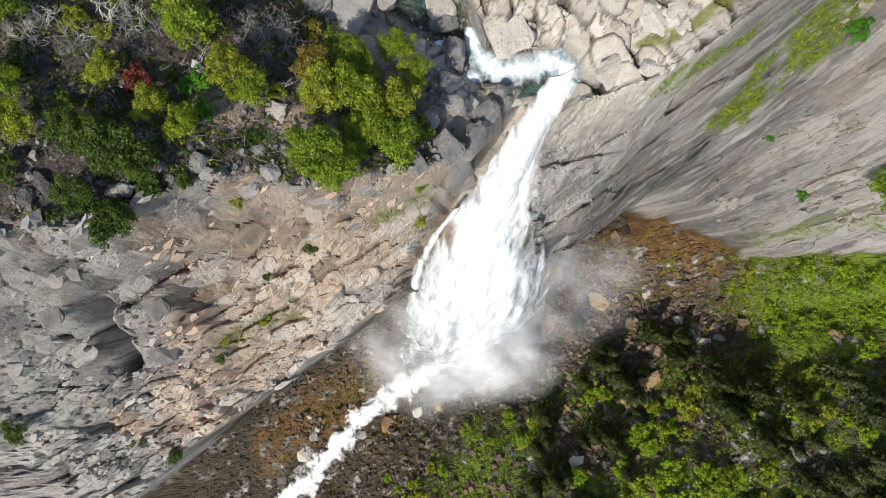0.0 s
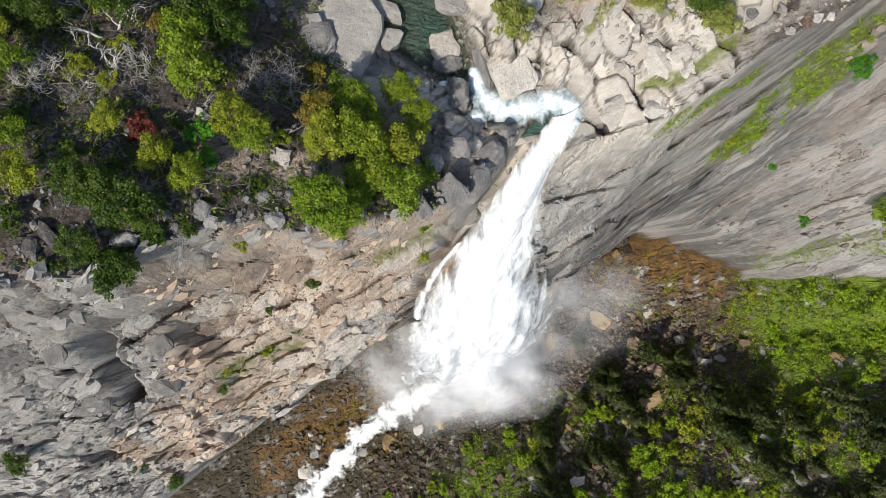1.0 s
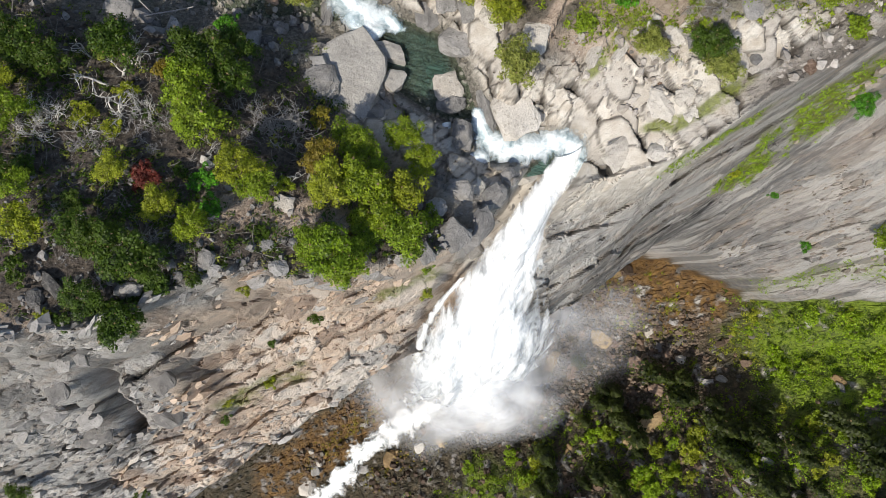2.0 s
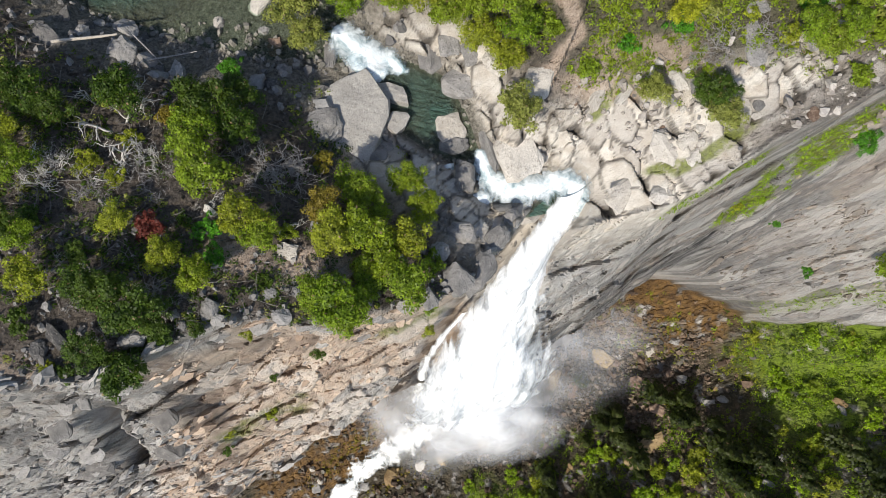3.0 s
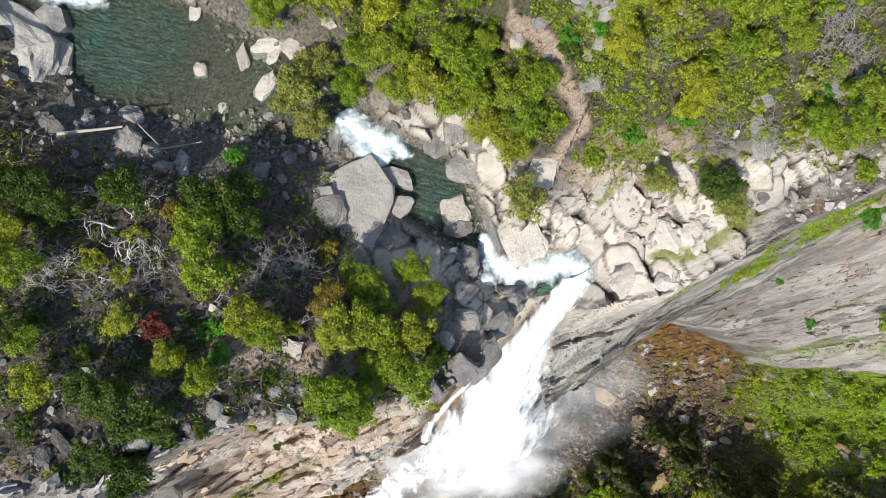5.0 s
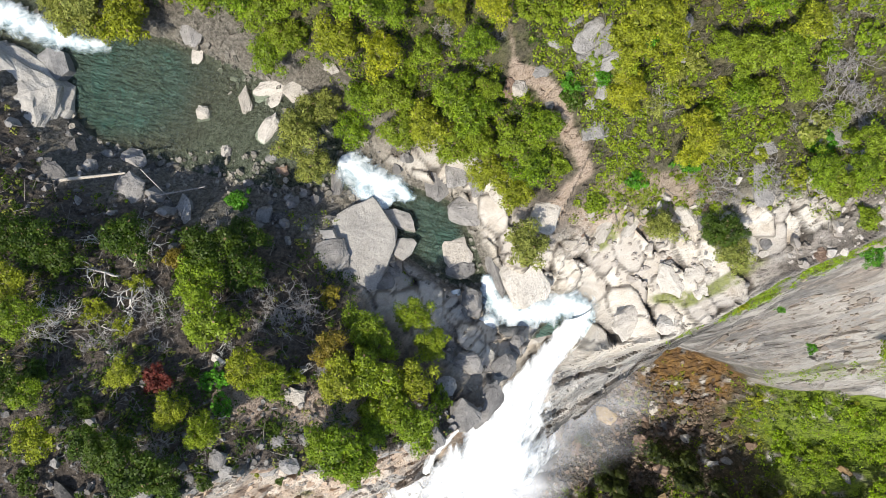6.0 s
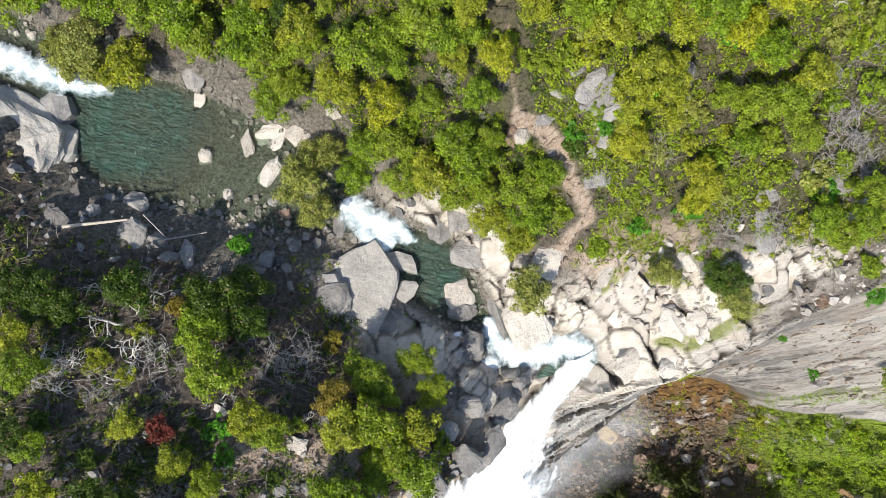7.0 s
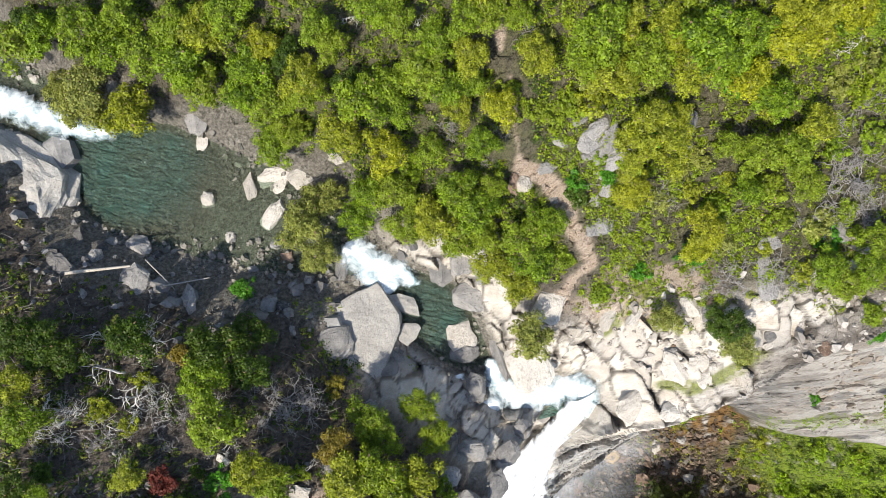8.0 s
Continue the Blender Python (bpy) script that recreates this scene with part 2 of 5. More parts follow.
def ground_z(x, y):
    """Height of the sheet at a place of the plan."""
    i, j = int(np.searchsorted(xs, x)) - 1, int(np.searchsorted(ys, y)) - 1
    a, b = (x - xs[i]) / (xs[i + 1] - xs[i]), (y - ys[j]) / (ys[j + 1] - ys[j])
    return float((gz[j, i] * (1 - a) + gz[j, i + 1] * a) * (1 - b) + (gz[j + 1, i] * (1 - a) + gz[j + 1, i + 1] * a) * b)


def moss_mask(x, y):
    """Green seams and ledges of the cliff."""
    broken = smooth(0.8 + fractal(x, y, 2.6, 4, 81) * 1.8)
    return broken * np.maximum.reduce([spot(x, y, 36, 20.5, 9, 2.2, 50, 1.4, 5), spot(x, y, 31.5, 14.8, 3.4, 1.3, 45, 1.4, 6), 0.8 * spot(x, y, -21, -8.5, 5, 1.2, 30, 1.2, 8),
                                       0.8 * spot(x, y, 23, 16.4, 6, 0.45, 30, 1.2, 9), 0.8 * spot(x, y, -4, 3.5, 4, 0.6, 25, 1.0, 10), 0.35 * spot(x, y, 58, 3.5, 8, 1.4, 10, 1.6, 11)])


def streak_mask(x, y):
    """Black seepage streaks under the green seam, and dark bands beside it and along the foot of the face."""
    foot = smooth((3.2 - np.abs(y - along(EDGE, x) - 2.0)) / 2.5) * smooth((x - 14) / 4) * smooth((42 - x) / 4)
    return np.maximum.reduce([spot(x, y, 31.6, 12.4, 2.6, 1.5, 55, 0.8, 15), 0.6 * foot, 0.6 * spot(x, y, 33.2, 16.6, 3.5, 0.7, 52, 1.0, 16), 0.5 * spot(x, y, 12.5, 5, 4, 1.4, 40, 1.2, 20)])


def zones(x, y, face, drop, du, dl, bare):
    """What lies where: masks 0 to 1 of the kinds of ground."""
    one = np.ones(x.shape)
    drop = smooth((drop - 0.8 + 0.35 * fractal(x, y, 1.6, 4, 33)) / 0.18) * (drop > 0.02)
    tan = np.maximum.reduce([spot(x, y, -17, -7, 17, 8, 32), spot(x, y, -3, 1, 6, 5, 32), 0.8 * spot(x, y, -10, 2.5, 10, 3, 12, 0.9, 19), spot(x, y, -30, -20, 9, 7, 32, 0.9), 0.6 * spot(x, y, 46, 21, 8, 4, 30, 1.2, 17), 0.45 * spot(x, y, 42, 11, 9, 2.5, 25, 1.4, 18),
                             0.7 * spot(x, y, 20, 26, 9, 5, 20, 1.0)])
    # turf left off in patches, where the darkened soil stands in for shade
    grass = drop * (1 - smooth((-11 - y) / 5) * smooth(0.35 - 2.4 * fractal(x, y, 7, 3, 63))) * np.maximum(smooth((x - 49 + fractal(x, y, 9, 4, 61) * 8) / 8), smooth((-34 - y + fractal(x, y, 8, 4, 62) * 6) / 6) * smooth((x + 4) / 10))
    grass = grass * (1 - 0.8 * smooth((-17 - y) / 5) * smooth((x - 40) / 8))
    wet = np.maximum(drop * spot(x, y, 40, -0.5, 13, 7, 0), drop * spot(x, y, -24, -33, 20, 6, 40, 0.4))
    lip_moss = np.maximum.reduce([spot(x, y, 12.2, 22.3, 2.6, 0.7, 50, 1.2, 35), spot(x, y, 17.5, 17.4, 1.6, 0.5, 10, 1.0, 36), spot(x, y, 20.5, 18.3, 2.5, 0.5, 35, 1.0, 37), spot(x, y, 14, 24.5, 2.5, 0.6, 60, 1.2, 38)])
    moss = np.maximum(face * moss_mask(x, y), (1 - drop) * 0.85 * lip_moss)
    earth = np.maximum.reduce([spot(x, y, -11, 8.8, 5, 1.6, 10, 0.8, 12), trail_mask(x, y), 0.8 * spot(x, y, -16, 10, 2, 1.5), 0.7 * spot(x, y, 15, 26, 5, 2.2, 25, 1.0, 14),
                               0.6 * spot(x, y, -33, 2, 4, 2, 0, 0.8)])
    bed = smooth((1.2 - du + fractal(x, y, 3, 3, 66) * 1.0) / 1.2) * (1 - drop) * (1 - face)
    gravel = (1 - face) * (1 - drop) * smooth((4.5 - du + fractal(x, y, 5, 3, 67) * 3) / 2) * smooth((-3 - x) / 6)
    green = (1 - face) * (1 - drop) * smooth((y - 24 - 0.2 * (x + 20) * 0 + fractal(x, y, 8, 3, 68) * 4) / 6) * smooth(du / 3) * smooth((x + 30) / 20 + (y - 40) / 10)
    pale = np.maximum(bare, smooth(2.2 * np.exp(-((x - 14.5) / 8) ** 2 - ((y - 17.5) / 5.0) ** 2) - 0.35))
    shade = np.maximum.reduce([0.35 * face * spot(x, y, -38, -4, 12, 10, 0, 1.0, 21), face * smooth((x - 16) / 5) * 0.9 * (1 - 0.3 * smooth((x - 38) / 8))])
    pale = np.maximum(pale, (1 - drop) * np.maximum(0.55 * spot(x, y, 22, 20, 8, 3, 28, 1.0, 31), 0.2 * spot(x, y, 30, 25, 9, 2.0, 24, 1.2, 32)))
    face = np.maximum(face, (1 - drop) * (y < along(RIM, x) - 4))
    return [face, drop, pale * one, tan * face, grass, wet, moss, earth, np.maximum(bed, 0.8 * gravel), green, shade]


TRAIL = [(2.2, 46.5, 0), (2.2, 42.7, 0), (3.2, 40.2, 0), (3.4, 37.0, 0), (4.0, 34.6, 0), (5.9, 33.8, 0), (7.2, 32.2, 0), (7.7, 30.3, 0), (8.7, 29.2, 0), (9.7, 27.4, 0), (8.2, 25.6, 0), (7.2, 24.2, 0)]


def trail_mask(x, y):
    d, _, _ = to_line(TRAIL, x, y)
    half = 0.3 + 0.55 * smooth((36 - y) / 1.5)
    return smooth((half - d + 0.6 * fractal(x, y, 1.5, 3, 71)) / 0.35)


def sheet(name, px, py, pz, flip=False):
    rows, cols = px.shape
    me = bpy.data.meshes.new(name)
    co = np.stack([px, py, pz], -1).reshape(-1, 3).astype(np.float32)
    i = np.arange(rows * cols).reshape(rows, cols)
    quads = np.stack([i[:-1, :-1], i[:-1, 1:], i[1:, 1:], i[1:, :-1]], -1).reshape(-1, 4)
    if flip:
        quads = quads[:, ::-1]
    me.vertices.add(len(co))
    me.vertices.foreach_set("co", co.ravel())
    me.loops.add(quads.size)
    me.loops.foreach_set("vertex_index", quads.ravel().astype(np.int32))
    me.polygons.add(len(quads))
    me.polygons.foreach_set("loop_start", np.arange(0, quads.size, 4, dtype=np.int32))
    me.update(calc_edges=True)
    return me


def paint(me, name, masks):
    layer = me.color_attributes.new(name, "FLOAT_COLOR", "POINT")
    rgba = np.ones((len(me.vertices), 4), np.float32)
    for i, k in enumerate(masks):
        rgba[:, i] = k.ravel()
    layer.data.foreach_set("color", rgba.ravel())


def land_material():
    m = Nodes("land")
    got = []
    for layer in ("kind_a", "kind_b", "kind_c", "kind_d", "kind_e"):
        sep = m.node("ShaderNodeSeparateColor")
        m.put(sep.inputs[0], m.node("ShaderNodeVertexColor", layer_name=layer).outputs[0])
        got += [sep.outputs[0], sep.outputs[1], sep.outputs[2]]
    face, drop, pale, tan, grass, wet, moss, earth, bed, green, shade, dark_streak, tone1, tone2, crack_shade = got
    flat = m.coords()
    strata = m.coords((0.5, 1.6, 0.5), (0, 0, -34))
    streak = m.coords((0.2, 1.6, 0.08), (0, 0, -40))
    big, mid, fine, grain = m.noise(flat, 0.16), m.noise(flat, 0.8, 8, 0.65), m.noise(flat, 3.2, 8, 0.7), m.noise(flat, 11, 5, 0.75)
    band = m.noise(strata, 0.9, 8, 0.65, 0.6)
    line = m.noise(streak, 1.1, 8, 0.7, 0.8)
    # rock of the cliff: each plate has its own tone, crossed by bands and stains
    rock = m.mix(m.ramp(mid, 0.36, 0.64), (0.24, 0.23, 0.22), (0.56, 0.54, 0.51))
    rock = m.mix(m.ramp(tone1, 0.5, 0.6, 0, 0.6), rock, (0.66, 0.635, 0.6))
    rock = m.mix(m.ramp(tone2, 0.2, 0.26, 0.7, 0), rock, (0.1, 0.1, 0.1))
    rock = m.mix(m.ramp(tone2, 0.75, 0.8, 0, 0.5), rock, (0.66, 0.64, 0.61))
    rock = m.mix(m.math("MULTIPLY", m.ramp(band, 0.5, 0.6), 0.5), rock, (0.38, 0.3, 0.23))
    tanned = m.mix(m.ramp(band, 0.38, 0.62), (0.52, 0.385, 0.29), (0.74, 0.605, 0.48))
    tanned = m.mix(m.ramp(tone1, 0.26, 0.34, 0.9, 0.0), tanned, (0.52, 0.5, 0.475))
    tanned = m.mix(m.ramp(tone2, 0.68, 0.74, 0, 0.75), tanned, (0.8, 0.71, 0.62))
    tanned = m.mix(m.ramp(tone2, 0.12, 0.2, 0.6, 0), tanned, (0.27, 0.18, 0.13))
    tanned = m.mix(m.ramp(line, 0.58, 0.72, 0, 0.45), tanned, (0.24, 0.2, 0.17))
    tanned = m.mix(m.ramp(fine, 0.55, 0.7, 0, 0.3), tanned, (0.74, 0.68, 0.6))
    rock = m.mix(m.math("MULTIPLY", tan, m.ramp(mid, 0.2, 0.5)), rock, tanned)
    fineline = m.noise(m.coords((0.25, 3.6, 0.08), (0, 0, -40)), 1.0, 7, 0.7, 0.9)
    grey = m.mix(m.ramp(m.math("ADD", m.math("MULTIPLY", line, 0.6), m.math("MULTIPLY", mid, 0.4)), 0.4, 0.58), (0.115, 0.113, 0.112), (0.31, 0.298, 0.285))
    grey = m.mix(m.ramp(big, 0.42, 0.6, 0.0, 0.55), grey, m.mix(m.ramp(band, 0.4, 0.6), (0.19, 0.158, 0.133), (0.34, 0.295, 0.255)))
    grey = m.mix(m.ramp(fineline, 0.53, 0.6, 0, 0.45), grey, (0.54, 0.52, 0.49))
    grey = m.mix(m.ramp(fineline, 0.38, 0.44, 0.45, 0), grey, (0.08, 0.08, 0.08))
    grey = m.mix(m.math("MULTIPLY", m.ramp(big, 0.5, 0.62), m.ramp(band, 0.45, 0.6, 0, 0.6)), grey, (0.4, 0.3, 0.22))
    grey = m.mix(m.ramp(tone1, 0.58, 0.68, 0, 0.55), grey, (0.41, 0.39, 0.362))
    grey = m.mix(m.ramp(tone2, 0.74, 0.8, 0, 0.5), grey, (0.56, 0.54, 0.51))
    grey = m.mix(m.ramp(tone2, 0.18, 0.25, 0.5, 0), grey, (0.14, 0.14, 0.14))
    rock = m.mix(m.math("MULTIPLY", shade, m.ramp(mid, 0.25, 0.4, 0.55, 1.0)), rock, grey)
    white = m.mix(m.ramp(mid, 0.3, 0.62), (0.52, 0.45, 0.37), (0.76, 0.72, 0.65))
    white = m.mix(m.ramp(tone1, 0.6, 0.75, 0, 0.5), white, (0.42, 0.39, 0.36))
    white = m.mix(m.ramp(fine, 0.62, 0.8, 0, 0.55), white, (0.34, 0.3, 0.25))
    rock = m.mix(m.math("MULTIPLY", dark_streak, m.ramp(line, 0.48, 0.56, 1.0, 0.2)), rock, (0.02, 0.02, 0.02))
    # joints between slabs and the shade in them, both mixed in as dark colour
    white = m.mix(crack_shade, white, (0.07, 0.06, 0.05))
    rock = m.mix(m.math("MULTIPLY", crack_shade, m.ramp(mid, 0.45, 0.55)), rock, (0.06, 0.055, 0.05))
    # soil, litter and scree
    soil = m.mix(m.ramp(fine, 0.35, 0.7), (0.045, 0.036, 0.028), (0.19, 0.155, 0.125))
    soil = m.mix(m.ramp(mid, 0.6, 0.7, 0, 0.7), soil, (0.22, 0.205, 0.19))
    soil = m.mix(m.math("MULTIPLY", green, m.ramp(mid, 0.3, 0.6)), soil, m.mix(m.ramp(fine, 0.3, 0.7), (0.05, 0.07, 0.015), (0.2, 0.18, 0.1)))
    clay = m.mix(m.ramp(fine, 0.3, 0.7), (0.44, 0.33, 0.25), (0.64, 0.52, 0.42))
    # valley floor soil, its colour darkened to stand in for shade lying there
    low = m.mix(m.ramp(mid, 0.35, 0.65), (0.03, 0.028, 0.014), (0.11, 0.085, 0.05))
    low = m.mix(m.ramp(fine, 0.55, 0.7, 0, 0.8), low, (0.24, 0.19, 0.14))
    turf = m.mix(m.ramp(mid, 0.35, 0.65), (0.04, 0.07, 0.008), (0.2, 0.29, 0.015))
    turf = m.mix(m.ramp(fine, 0.35, 0.75), turf, (0.26, 0.36, 0.03))
    rust = m.mix(m.ramp(mid, 0.35, 0.7), (0.07, 0.035, 0.012), (0.33, 0.19, 0.06))
    sand = m.mix(m.ramp(fine, 0.4, 0.65), (0.13, 0.122, 0.1), (0.38, 0.35, 0.3))
    mossy = m.mix(m.ramp(fine, 0.3, 0.7), (0.08, 0.1, 0.015), (0.24, 0.28, 0.03))
    col = m.mix(face, soil, rock)
    col = m.mix(m.math("MULTIPLY", pale, 0.95), col, white)
    col = m.mix(bed, col, sand)
    col = m.mix(m.math("MULTIPLY", earth, 0.9), col, clay)
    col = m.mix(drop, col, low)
    col = m.mix(m.math("MULTIPLY", grass, m.ramp(mid, 0.25, 0.45)), col, turf)
    col = m.mix(wet, col, rust)
    col = m.mix(m.math("MULTIPLY", moss, m.ramp(mid, 0.35, 0.5)), col, mossy)
    col = m.mix(m.ramp(grain, 0.45, 0.75, 0.0, 0.3), col, (0.06, 0.055, 0.05))
    h = m.math("ADD", m.math("MULTIPLY", fine, 0.6), m.math("MULTIPLY", m.math("ADD", tone1, m.math("MULTIPLY", tone2, 0.6)), m.math("MULTIPLY", face, 0.35)))
    h = m.math("ADD", h, m.math("MULTIPLY", m.math("ADD", line, band), 0.5))
    h = m.math("MULTIPLY", h, m.ramp(pale, 0, 1, 1.0, 0.35))
    n = m.bump(h, 1.0, 0.7)
    n = m.bump(grain, 0.5, 0.08, n)
    rough = m.ramp(wet, 0, 1, 0.82, 0.5)
    return m.done(col, rough, n)


ground_mesh = sheet("ground", gx, gy, gz)
masks = zones(gx, gy, g_face, g_drop, g_du, g_dl, g_bare) + [streak_mask(gx, gy) * g_face, *g_tones]
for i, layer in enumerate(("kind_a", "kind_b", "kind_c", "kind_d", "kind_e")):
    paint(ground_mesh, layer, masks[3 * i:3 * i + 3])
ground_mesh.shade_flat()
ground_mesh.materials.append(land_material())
ground = tagged(new("ground", ground_mesh), "jointed granite cliff with wooded ledges and a green valley floor", "ground", kind="structure")


# ---- water ----
def part(name, me, material, parent, label=""):
    if material and not me.materials:
        me.materials.append(material)
    ob = new(name, me)
    ob.parent = parent
    return tagged(ob, label)


def spline(points, n):
    """Evenly sampled smooth curve (Catmull-Rom) through the rows of points."""
    p = np.array(points, float)
    p = np.vstack([2 * p[0] - p[1], p, 2 * p[-1] - p[-2]])
    out = []
    for s in np.linspace(0, len(points) - 1.0001, n):
        i, t = int(s), s - int(s)
        a, b, c, d = p[i], p[i + 1], p[i + 2], p[i + 3]
        out.append(0.5 * (2 * b + (c - a) * t + (2 * a - 5 * b + 4 * c - d) * t * t + (3 * b - a - 3 * c + d) * t ** 3))
    return np.array(out)


def pool_material():
    """Clear water; 'edge' holds its depth, with which it turns from clear to deep green."""
    m = Nodes("clear_water")
    v = m.coords((1, 1, 1))
    deep = m.math("ADD", m.node("ShaderNodeAttribute", attribute_name="edge").outputs["Fac"], m.math("MULTIPLY", m.math("SUBTRACT", m.noise(v, 0.35, 4), 0.5), 0.5))
    tone = m.mix(m.ramp(deep, 0.3, 1.0), (0.17, 0.175, 0.135), (0.075, 0.185, 0.15))
    wave = m.noise(m.coords((0.7, 1.9, 1), (0, 0, 15)), 1.2, 4, 0.5, 1.4)
    tr = m.node("ShaderNodeBsdfTransparent")
    tr.inputs[0].default_value = (0.74, 0.84, 0.76, 1)
    mix = m.node("ShaderNodeMixShader")
    m.put(mix.inputs[0], m.ramp(deep, 0.05, 1.0, 0.16, 0.86))
    m.put(mix.inputs[1], tr.outputs[0])
    m.put(mix.inputs[2], m.bsdf.outputs[0])
    m.put(m.out.inputs[0], mix.outputs[0])
    return m.done(tone, 0.05, m.bump(wave, 1.0, 1.7), Specular_IOR_Level=1.0)


def foam_material(name, threshold, soft, tint=(0.93, 0.95, 0.96), stretch=(1, 1, 1), scale=0.9, blue=(0.45, 0.68, 0.76), reach=1.0):
    """White water that breaks into shreds towards its sides; 'edge' holds how deep inside the sheet a place is."""
    m = Nodes(name)
    edge = m.node("ShaderNodeAttribute", attribute_name="edge").outputs["Fac"]
    v = m.coords(stretch)
    a, b = m.noise(v, scale, 6, 0.65, 0.5), m.noise(v, scale * 4, 5, 0.7)
    solid = m.math("ADD", m.math("MULTIPLY", edge, reach), m.math("MULTIPLY", m.math("SUBTRACT", a, 0.5), 1.6))
    alpha = m.ramp(solid, threshold, threshold + soft)
    col = m.mix(m.ramp(m.math("ADD", a, m.math("MULTIPLY", edge, 0.25)), 0.44, 0.7), blue, tint)
    tr = m.node("ShaderNodeBsdfTransparent")
    mix = m.node("ShaderNodeMixShader")
    m.put(mix.inputs[0], alpha)
    m.put(mix.inputs[1], tr.outputs[0])
    m.put(mix.inputs[2], m.bsdf.outputs[0])
    m.put(m.out.inputs[0], mix.outputs[0])
    return m.done(col, 0.6, m.bump(m.math("ADD", a, m.math("MULTIPLY", b, 0.4)), 0.4, 0.4))


def edge_layer(me, values):
    layer = me.attributes.new("edge", "FLOAT", "POINT")
    layer.data.foreach_set("value", values.ravel().astype(np.float32))


def ribbon(name, path, half, across, lift, rough=0.2, seed=0, hug=True, dome=0.0):
    """A strip of water along a path of (x, y, z) rows with half widths; it follows the land where hug is set."""
    n = len(path)
    t = np.gradient(path[:, :2], axis=0)
    t /= np.maximum(np.linalg.norm(t, axis=1, keepdims=True), 1e-6)
    side = np.stack([-t[:, 1], t[:, 0]], 1)
    k = np.linspace(-1, 1, across)
    px = path[:, 0, None] + side[:, 0, None] * half[:, None] * k
    py = path[:, 1, None] + side[:, 1, None] * half[:, None] * k
    pz = np.repeat(path[:, 2, None], across, 1) + lift
    if hug:
        pz = np.maximum(pz - 0.3, land(px, py)[0] * 1.0 + lift * 0.5) if hug == "land" else pz
    pz = pz + dome * (1 - k ** 2) + rough * fractal(px * 1.0, py * 1.0 + pz * 0.3, 1.8, 4, seed) * (1 - k ** 4)
    me = sheet(name, px, py, pz)
    edge_layer(me, np.repeat((1 - np.abs(k))[None], n, 0) * np.minimum(1, np.minimum(np.arange(n), np.arange(n)[::-1]) / 6)[:, None])
    return me


pool_water = pool_material()
foam = foam_material("white_water", 0.26, 0.6, (0.82, 0.9, 0.94), scale=0.8, blue=(0.36, 0.62, 0.74))
fall_white = foam_material("falling_water", -0.02, 0.45, (0.94, 0.95, 0.96), stretch=(1.0, 0.35, 0.12), scale=0.7, blue=(0.84, 0.89, 0.93))


river = tagged(new("river"), "clear green mountain river running over stones to the lip", "river", kind="structure")
u = spline([(*p, h) for p, h in zip(UPPER_RIVER, UPPER_HALF)], 160)
water_mesh = ribbon("river_water", u[:, :3], u[:, 3] + 1.6, 60, -0.35, 0.06, 3, False)
water_co = np.array([w.co for w in water_mesh.vertices])
water_mesh.attributes["edge"].data.foreach_set("value", np.clip((water_co[:, 2] - land(water_co[:, 0], water_co[:, 1])[0]) / 1.3, 0, 1).astype(np.float32))
part("river_water", water_mesh, pool_water, river)
RAPIDS = [
    [(-43, 42.6, 72.7, 1.0), (-37.4, 40.0, 72.3, 1.1), (-34.6, 38.8, 71.9, 1.0), (-31.9, 38.0, 71.5, 0.8), (-28.4, 37.6, 71.2, 0.45)],
    [(-10.2, 29.2, 70.5, 0.7), (-9, 27.8, 70.1, 1.3), (-7.3, 26.8, 69.7, 1.4), (-5.5, 26.3, 69.4, 1.0), (-3.5, 25.2, 69.1, 0.4)],
    [(-8.9, 27.0, 69.8, 0.4), (-7.8, 25.6, 69.5, 0.7), (-6.6, 25.2, 69.3, 0.7), (-5.4, 25.8, 69.2, 0.3)],
    [(2.0, 19.6, 68.6, 0.4), (2.5, 18.2, 68.0, 0.7), (3.1, 16.6, 67.6, 1.0), (5.0, 15.7, 67.3, 1.3), (8.0, 16.0, 67.0, 1.2), (10.3, 16.4, 66.8, 1.3), (10.9, 15.0, 66.2, 1.5), (10.0, 13.2, 65.2, 1.6)],
    [(-0.4, 17.8, 68.8, 0.4), (-0.2, 17.0, 68.5, 0.5)],
    [(-1.8, 15.7, 68.5, 0.5), (-0.2, 15.0, 68.2, 0.8), (1.5, 14.8, 67.9, 0.6), (3.6, 15.2, 67.5, 0.7)],
]
for row in RAPIDS:
    c = spline(row, 60)
    part("rapid", ribbon("rapid", c[:, :3], c[:, 3] * 1.6, 22, 0.28, 0.35, 8, False, 0.15), foam, river, "white broken water over a step")

plunge = tagged(new("plunge_river"), "white torrent running off between boulders below the fall", "river", kind="structure")
lo_c = spline([(*p, h) for p, h in zip(LOWER_RIVER[:6], (6, 5.5, 5.0, 4.6, 5.0, 5.5))], 120)
part("torrent", ribbon("torrent", lo_c[:, :3], lo_c[:, 3] * 1.15, 30, 0.9, 0.8, 12, False, 0.3), foam_material("torrent_water", 0.5, 0.3, scale=0.34, reach=0.88), plunge)

# the fall: a slide down the upper face, then a free drop
waterfall = tagged(new("waterfall"), "tall white waterfall sliding over granite into rising spray", "waterfall")
fc = spline(FALL, 220)


